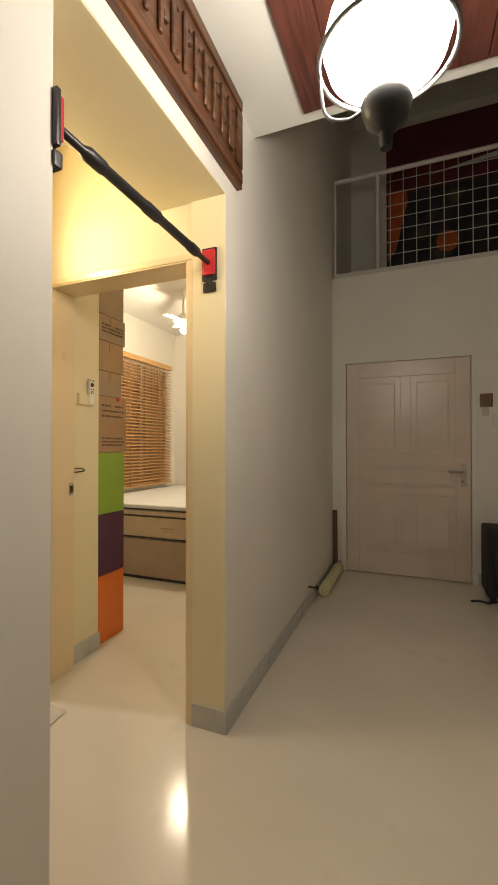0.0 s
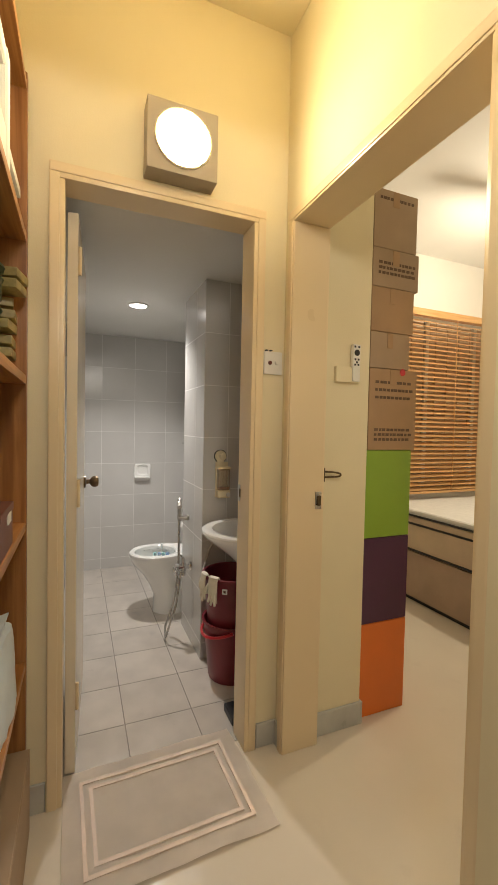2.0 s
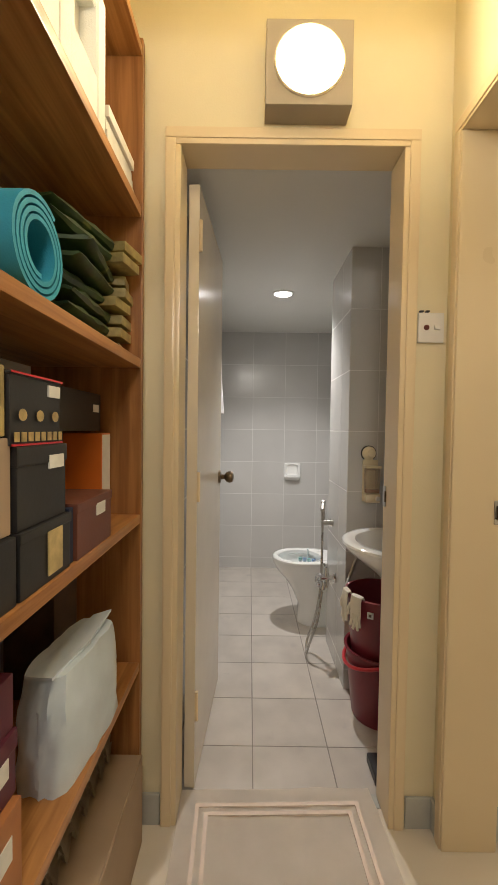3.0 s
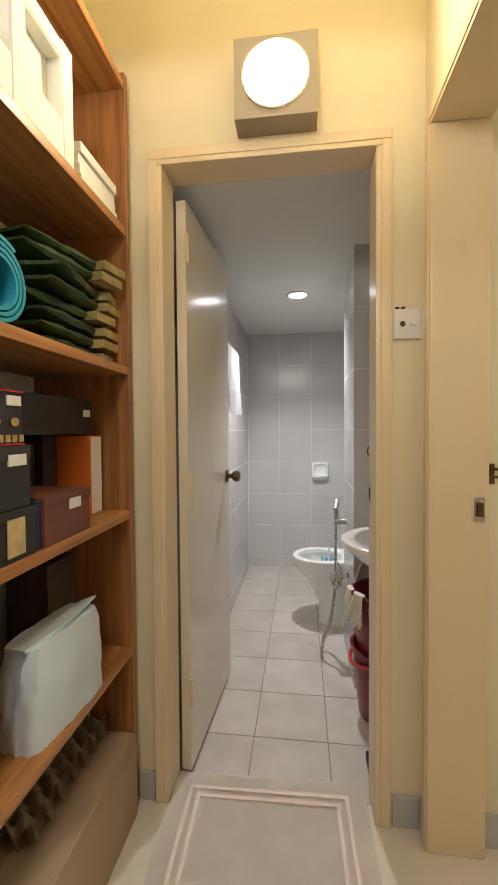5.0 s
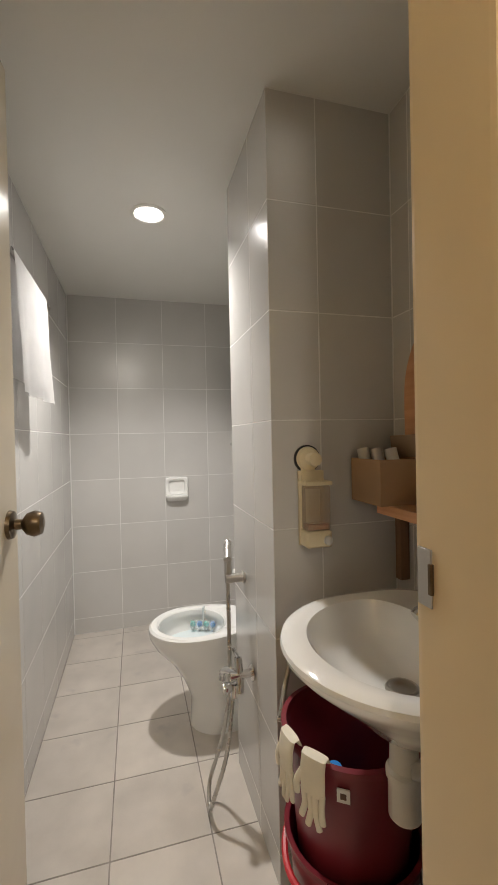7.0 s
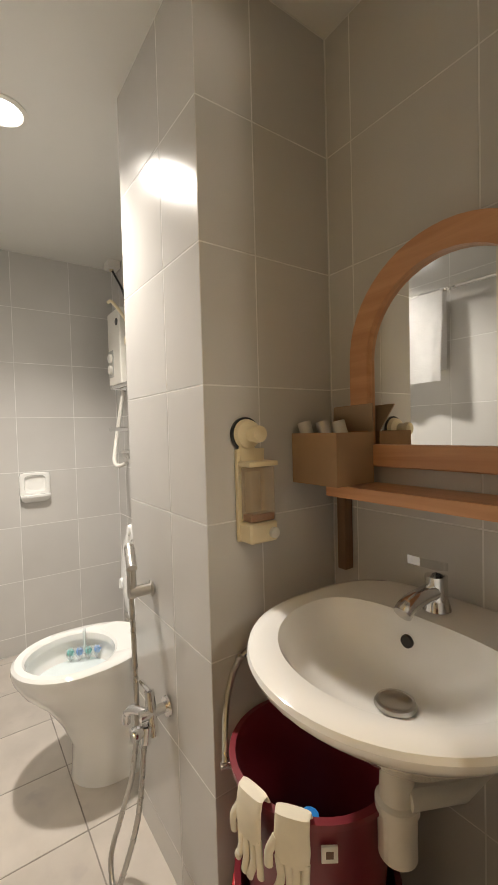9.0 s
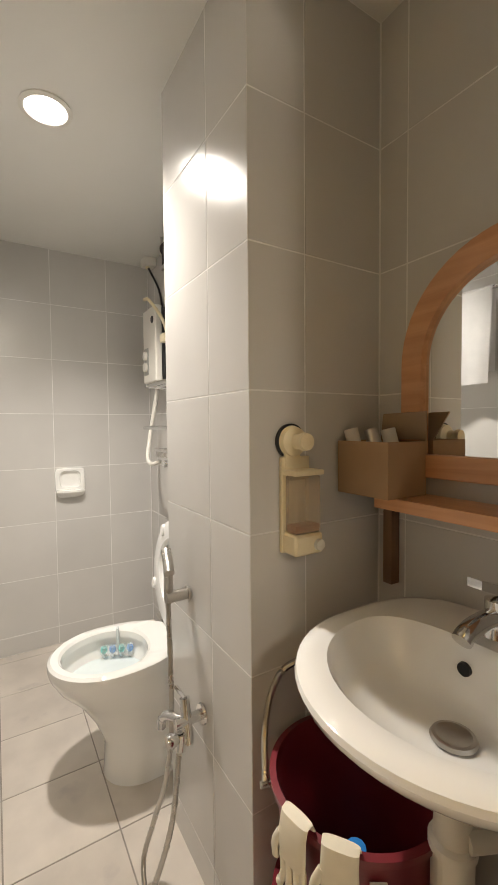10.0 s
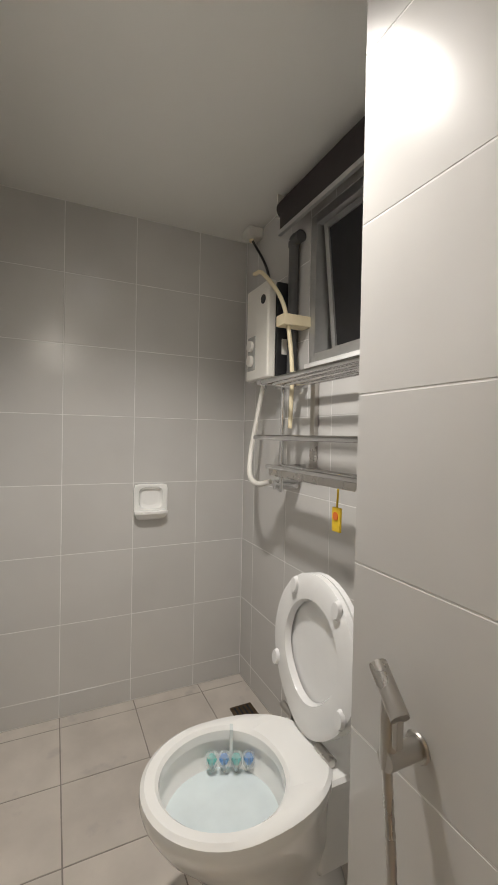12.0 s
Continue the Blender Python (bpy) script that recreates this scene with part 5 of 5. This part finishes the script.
for x in (-0.38, 0.26):
    part("side_bar", B(x - 0.011, x + 0.011, -0.2, 0.0, 0.35, 0.37, bevel=0.003), CHROME, rk)
    part("arm", B(x - 0.008, x + 0.008, -0.205, 0.0, 0.157, 0.173, bevel=0.003), CHROME, rk)
    part("arm", B(x - 0.008, x + 0.008, -0.155, 0.0, 0.052, 0.068, bevel=0.003), CHROME, rk)
for x in (-0.31, 0.2):
    part("post", B(x - 0.014, x + 0.014, -0.02, -0.002, 0.03, 0.38, bevel=0.004), STEEL, rk)
part("lower_plate", B(-0.38, 0.26, -0.155, -0.148, 0.03, 0.062, bevel=0.002, seg=1), STEEL, rk)
sa = thing("air_freshener", "small yellow air freshener card hanging from the rack", "air freshener", (-3.50, 2.22, 0.90))
part("card", B(-0.018, 0.018, -0.004, 0.004, 0.0, 0.07, bevel=0.003), YELLOW, sa)
part("picture", lathe([(0, -0.006), (0.012, -0.006), (0.012, -0.004), (0, -0.004)], 14, (0.0, 0, 0.045), axis="y"), ORANGE, sa)
part("loop", tube([(0, 0, 0.07), (0, 0.005, 0.165)], 0.003, 6), YELLOW, sa)

wb = thing("window_2", "open grey aluminium bathroom window, dark outside", "window", (-3.505, 2.3415, 1.44))
wb.scale = (1.078, 1, 1)
wb["kind"] = "structure"
for r in ((-0.32, -0.285, 0.0, 0.54), (0.285, 0.32, 0.0, 0.54), (-0.285, 0.285, 0.0, 0.035), (-0.285, 0.285, 0.505, 0.54)):
    part("window_frame", B(r[0], r[1], 0.0, 0.06, r[2], r[3], bevel=0.003), ALU, wb)
# Black pane and sash glass: the night outside is put into their colour.
part("pane", B(-0.285, 0.285, 0.125, 0.13, 0.0, 0.54), BLACK, wb)
sash = part("sash", boxes((-0.27, -0.25, 0.02, 0.04, 0.04, 0.5), (0.25, 0.27, 0.02, 0.04, 0.04, 0.5), (-0.25, 0.25, 0.02, 0.04, 0.04, 0.06), (-0.25, 0.25, 0.02, 0.04, 0.48, 0.5)), ALU, wb)
part("sash_glass", B(-0.25, 0.25, 0.028, 0.032, 0.06, 0.48), BLACK, sash)
sash.rotation_euler, sash.location = (radians(6), 0, 0), (0, 0.052, 0)
part("sill", B(-0.33, 0.33, -0.012, 0.0, -0.015, 0.0), GROUT, wb)
rb = thing("roller_blind", "dark roller blind rolled up over the bathroom window", "roller blind", (-3.48, 2.30, 2.06))
part("roll", tube([(-0.50, 0, 0), (0.32, 0, 0)], 0.036, 20), ROLLER, rb)
part("fabric", B(-0.47, 0.32, -0.036, -0.032, -0.10, 0.0), ROLLER, rb)
part("hem_bar", B(-0.475, 0.32, -0.042, -0.028, -0.118, -0.1, bevel=0.003), ALU, rb)
for x in (-0.505, 0.32):
    part("bracket", B(x - 0.004, x + 0.004, -0.03, 0.04, -0.03, 0.06), PLASTIC_W, rb)

# floor trap
ft = thing("floor_drain", "dark square floor drain in the shower corner", "drain", (-4.13, 2.24, FZ))
part("grate", B(-0.05, 0.05, -0.05, 0.05, 0.0, 0.006, bevel=0.001, seg=1), BRONZE, ft)
# Slots are raised black strips; the dark of the gaps is their colour.
for i in range(4):
    part("painted_slot", B(-0.04, 0.04, -0.036 + i * 0.02, -0.028 + i * 0.02, 0.006, 0.0068), BLACK, ft)

# ---- tiles, last ----
TILE_MESH = {}


def tile(parent, axis, u0, u1, v0, v1, face, out, material, gap=0.0018, thick=0.0014, name="tile"):
    """One bevelled tile on the plane axis = face, whose outside lies towards out (+1 or -1)."""
    w, h = round(u1 - u0 - 2 * gap, 4), round(v1 - v0 - 2 * gap, 4)
    if w < 0.006 or h < 0.006:
        return
    key = (w, h, material.name)
    if key not in TILE_MESH:
        bm = bmesh.new()
        b = 0.0005
        lo = [bm.verts.new((sx * w / 2, sy * h / 2, -thick)) for sx, sy in ((-1, -1), (1, -1), (1, 1), (-1, 1))]
        mid = [bm.verts.new((sx * w / 2, sy * h / 2, -b)) for sx, sy in ((-1, -1), (1, -1), (1, 1), (-1, 1))]
        hi = [bm.verts.new((sx * (w / 2 - b), sy * (h / 2 - b), 0)) for sx, sy in ((-1, -1), (1, -1), (1, 1), (-1, 1))]
        for a, c in ((lo, mid), (mid, hi)):
            for k in range(4):
                bm.faces.new((a[k], a[(k + 1) % 4], c[(k + 1) % 4], c[k]))
        bm.faces.new(hi)
        TILE_MESH[key] = mesh_of(name, bm, material)
    ob = new(name, TILE_MESH[key])
    ob.parent = parent
    cu, cv = (u0 + u1) / 2, (v0 + v1) / 2
    if axis == "z":
        ob.matrix_local = Matrix.Translation((cu, cv, face))
    elif axis == "x":
        ob.matrix_local = Matrix.Translation((face - out * 0.0009, cu, cv)) @ Euler((radians(90), 0, radians(90 * out))).to_matrix().to_4x4()
    else:
        ob.matrix_local = Matrix.Translation((cu, face - out * 0.0009, cv)) @ Euler((radians(90), 0, radians(0 if out < 0 else 180))).to_matrix().to_4x4()


def cuts(lo, hi, origin, step):
    k = math.ceil((lo - origin) / step + 1e-6)
    c = [lo]
    while origin + k * step < hi - 1e-6:
        c.append(origin + k * step)
        k += 1
    return c + [hi]


def lay(parent, axis, us, vs, face, out, material, skip=None):
    ob = bpy.data.objects[parent]
    for u0, u1 in zip(us, us[1:]):
        for v0, v1 in zip(vs, vs[1:]):
            if skip and skip[0] < u1 - 0.001 and skip[1] > u0 + 0.001 and skip[2] < v1 - 0.001 and skip[3] > v0 + 0.001:
                a0, a1, b0, b1 = max(u0, skip[0]), min(u1, skip[1]), max(v0, skip[2]), min(v1, skip[3])
                for r in ((u0, a0, v0, v1), (a1, u1, v0, v1), (a0, a1, v0, b0), (a0, a1, b1, v1)):
                    tile(ob, axis, *r, face, out, material)
                continue
            tile(ob, axis, u0, u1, v0, v1, face, out, material, 0.0022 if axis == "z" else 0.0018)


ZS = cuts(FZ, 2.12, 0.66, 0.2917)
lay("wall_bath_west", "x", cuts(1.225, 2.34, 1.518, 0.2895), ZS, -4.413, 1, TILE)
lay("wall_bath_south", "y", cuts(-4.413, -2.05, -4.413, 0.295), ZS, 1.225, 1, TILE)
lay("wall_bath_north", "y", cuts(-4.413, -3.118, -3.15 - 0.845, 0.295), ZS, 2.34, -1, TILE, (-3.85, -3.16, 1.44, 1.98))
lay("wall_bath_north", "y", cuts(-2.654, -2.05, -2.577, 0.295), ZS, 2.34, -1, TILE)
lay("wall_bath_pier", "y", [-3.118, -2.835, -2.654], ZS, 1.966, -1, TILE)
lay("wall_bath_pier", "x", [1.966, 2.109, 2.34], ZS, -2.654, 1, TILE)
lay("wall_bath_pier", "x", [1.966, 2.2, 2.34], ZS, -3.118, -1, TILE)
lay("wall_bath_east", "x", [1.225, 1.239], ZS, -2.05, -1, TILE)
lay("wall_bath_east", "x", [1.979, 2.28, 2.34], ZS, -2.05, -1, TILE)
lay("floor_bath_bed", "z", cuts(-4.413, -2.046, -2.573, 0.2955), cuts(1.225, 2.34, 1.52, 0.300), FZ, 1, FTILE)
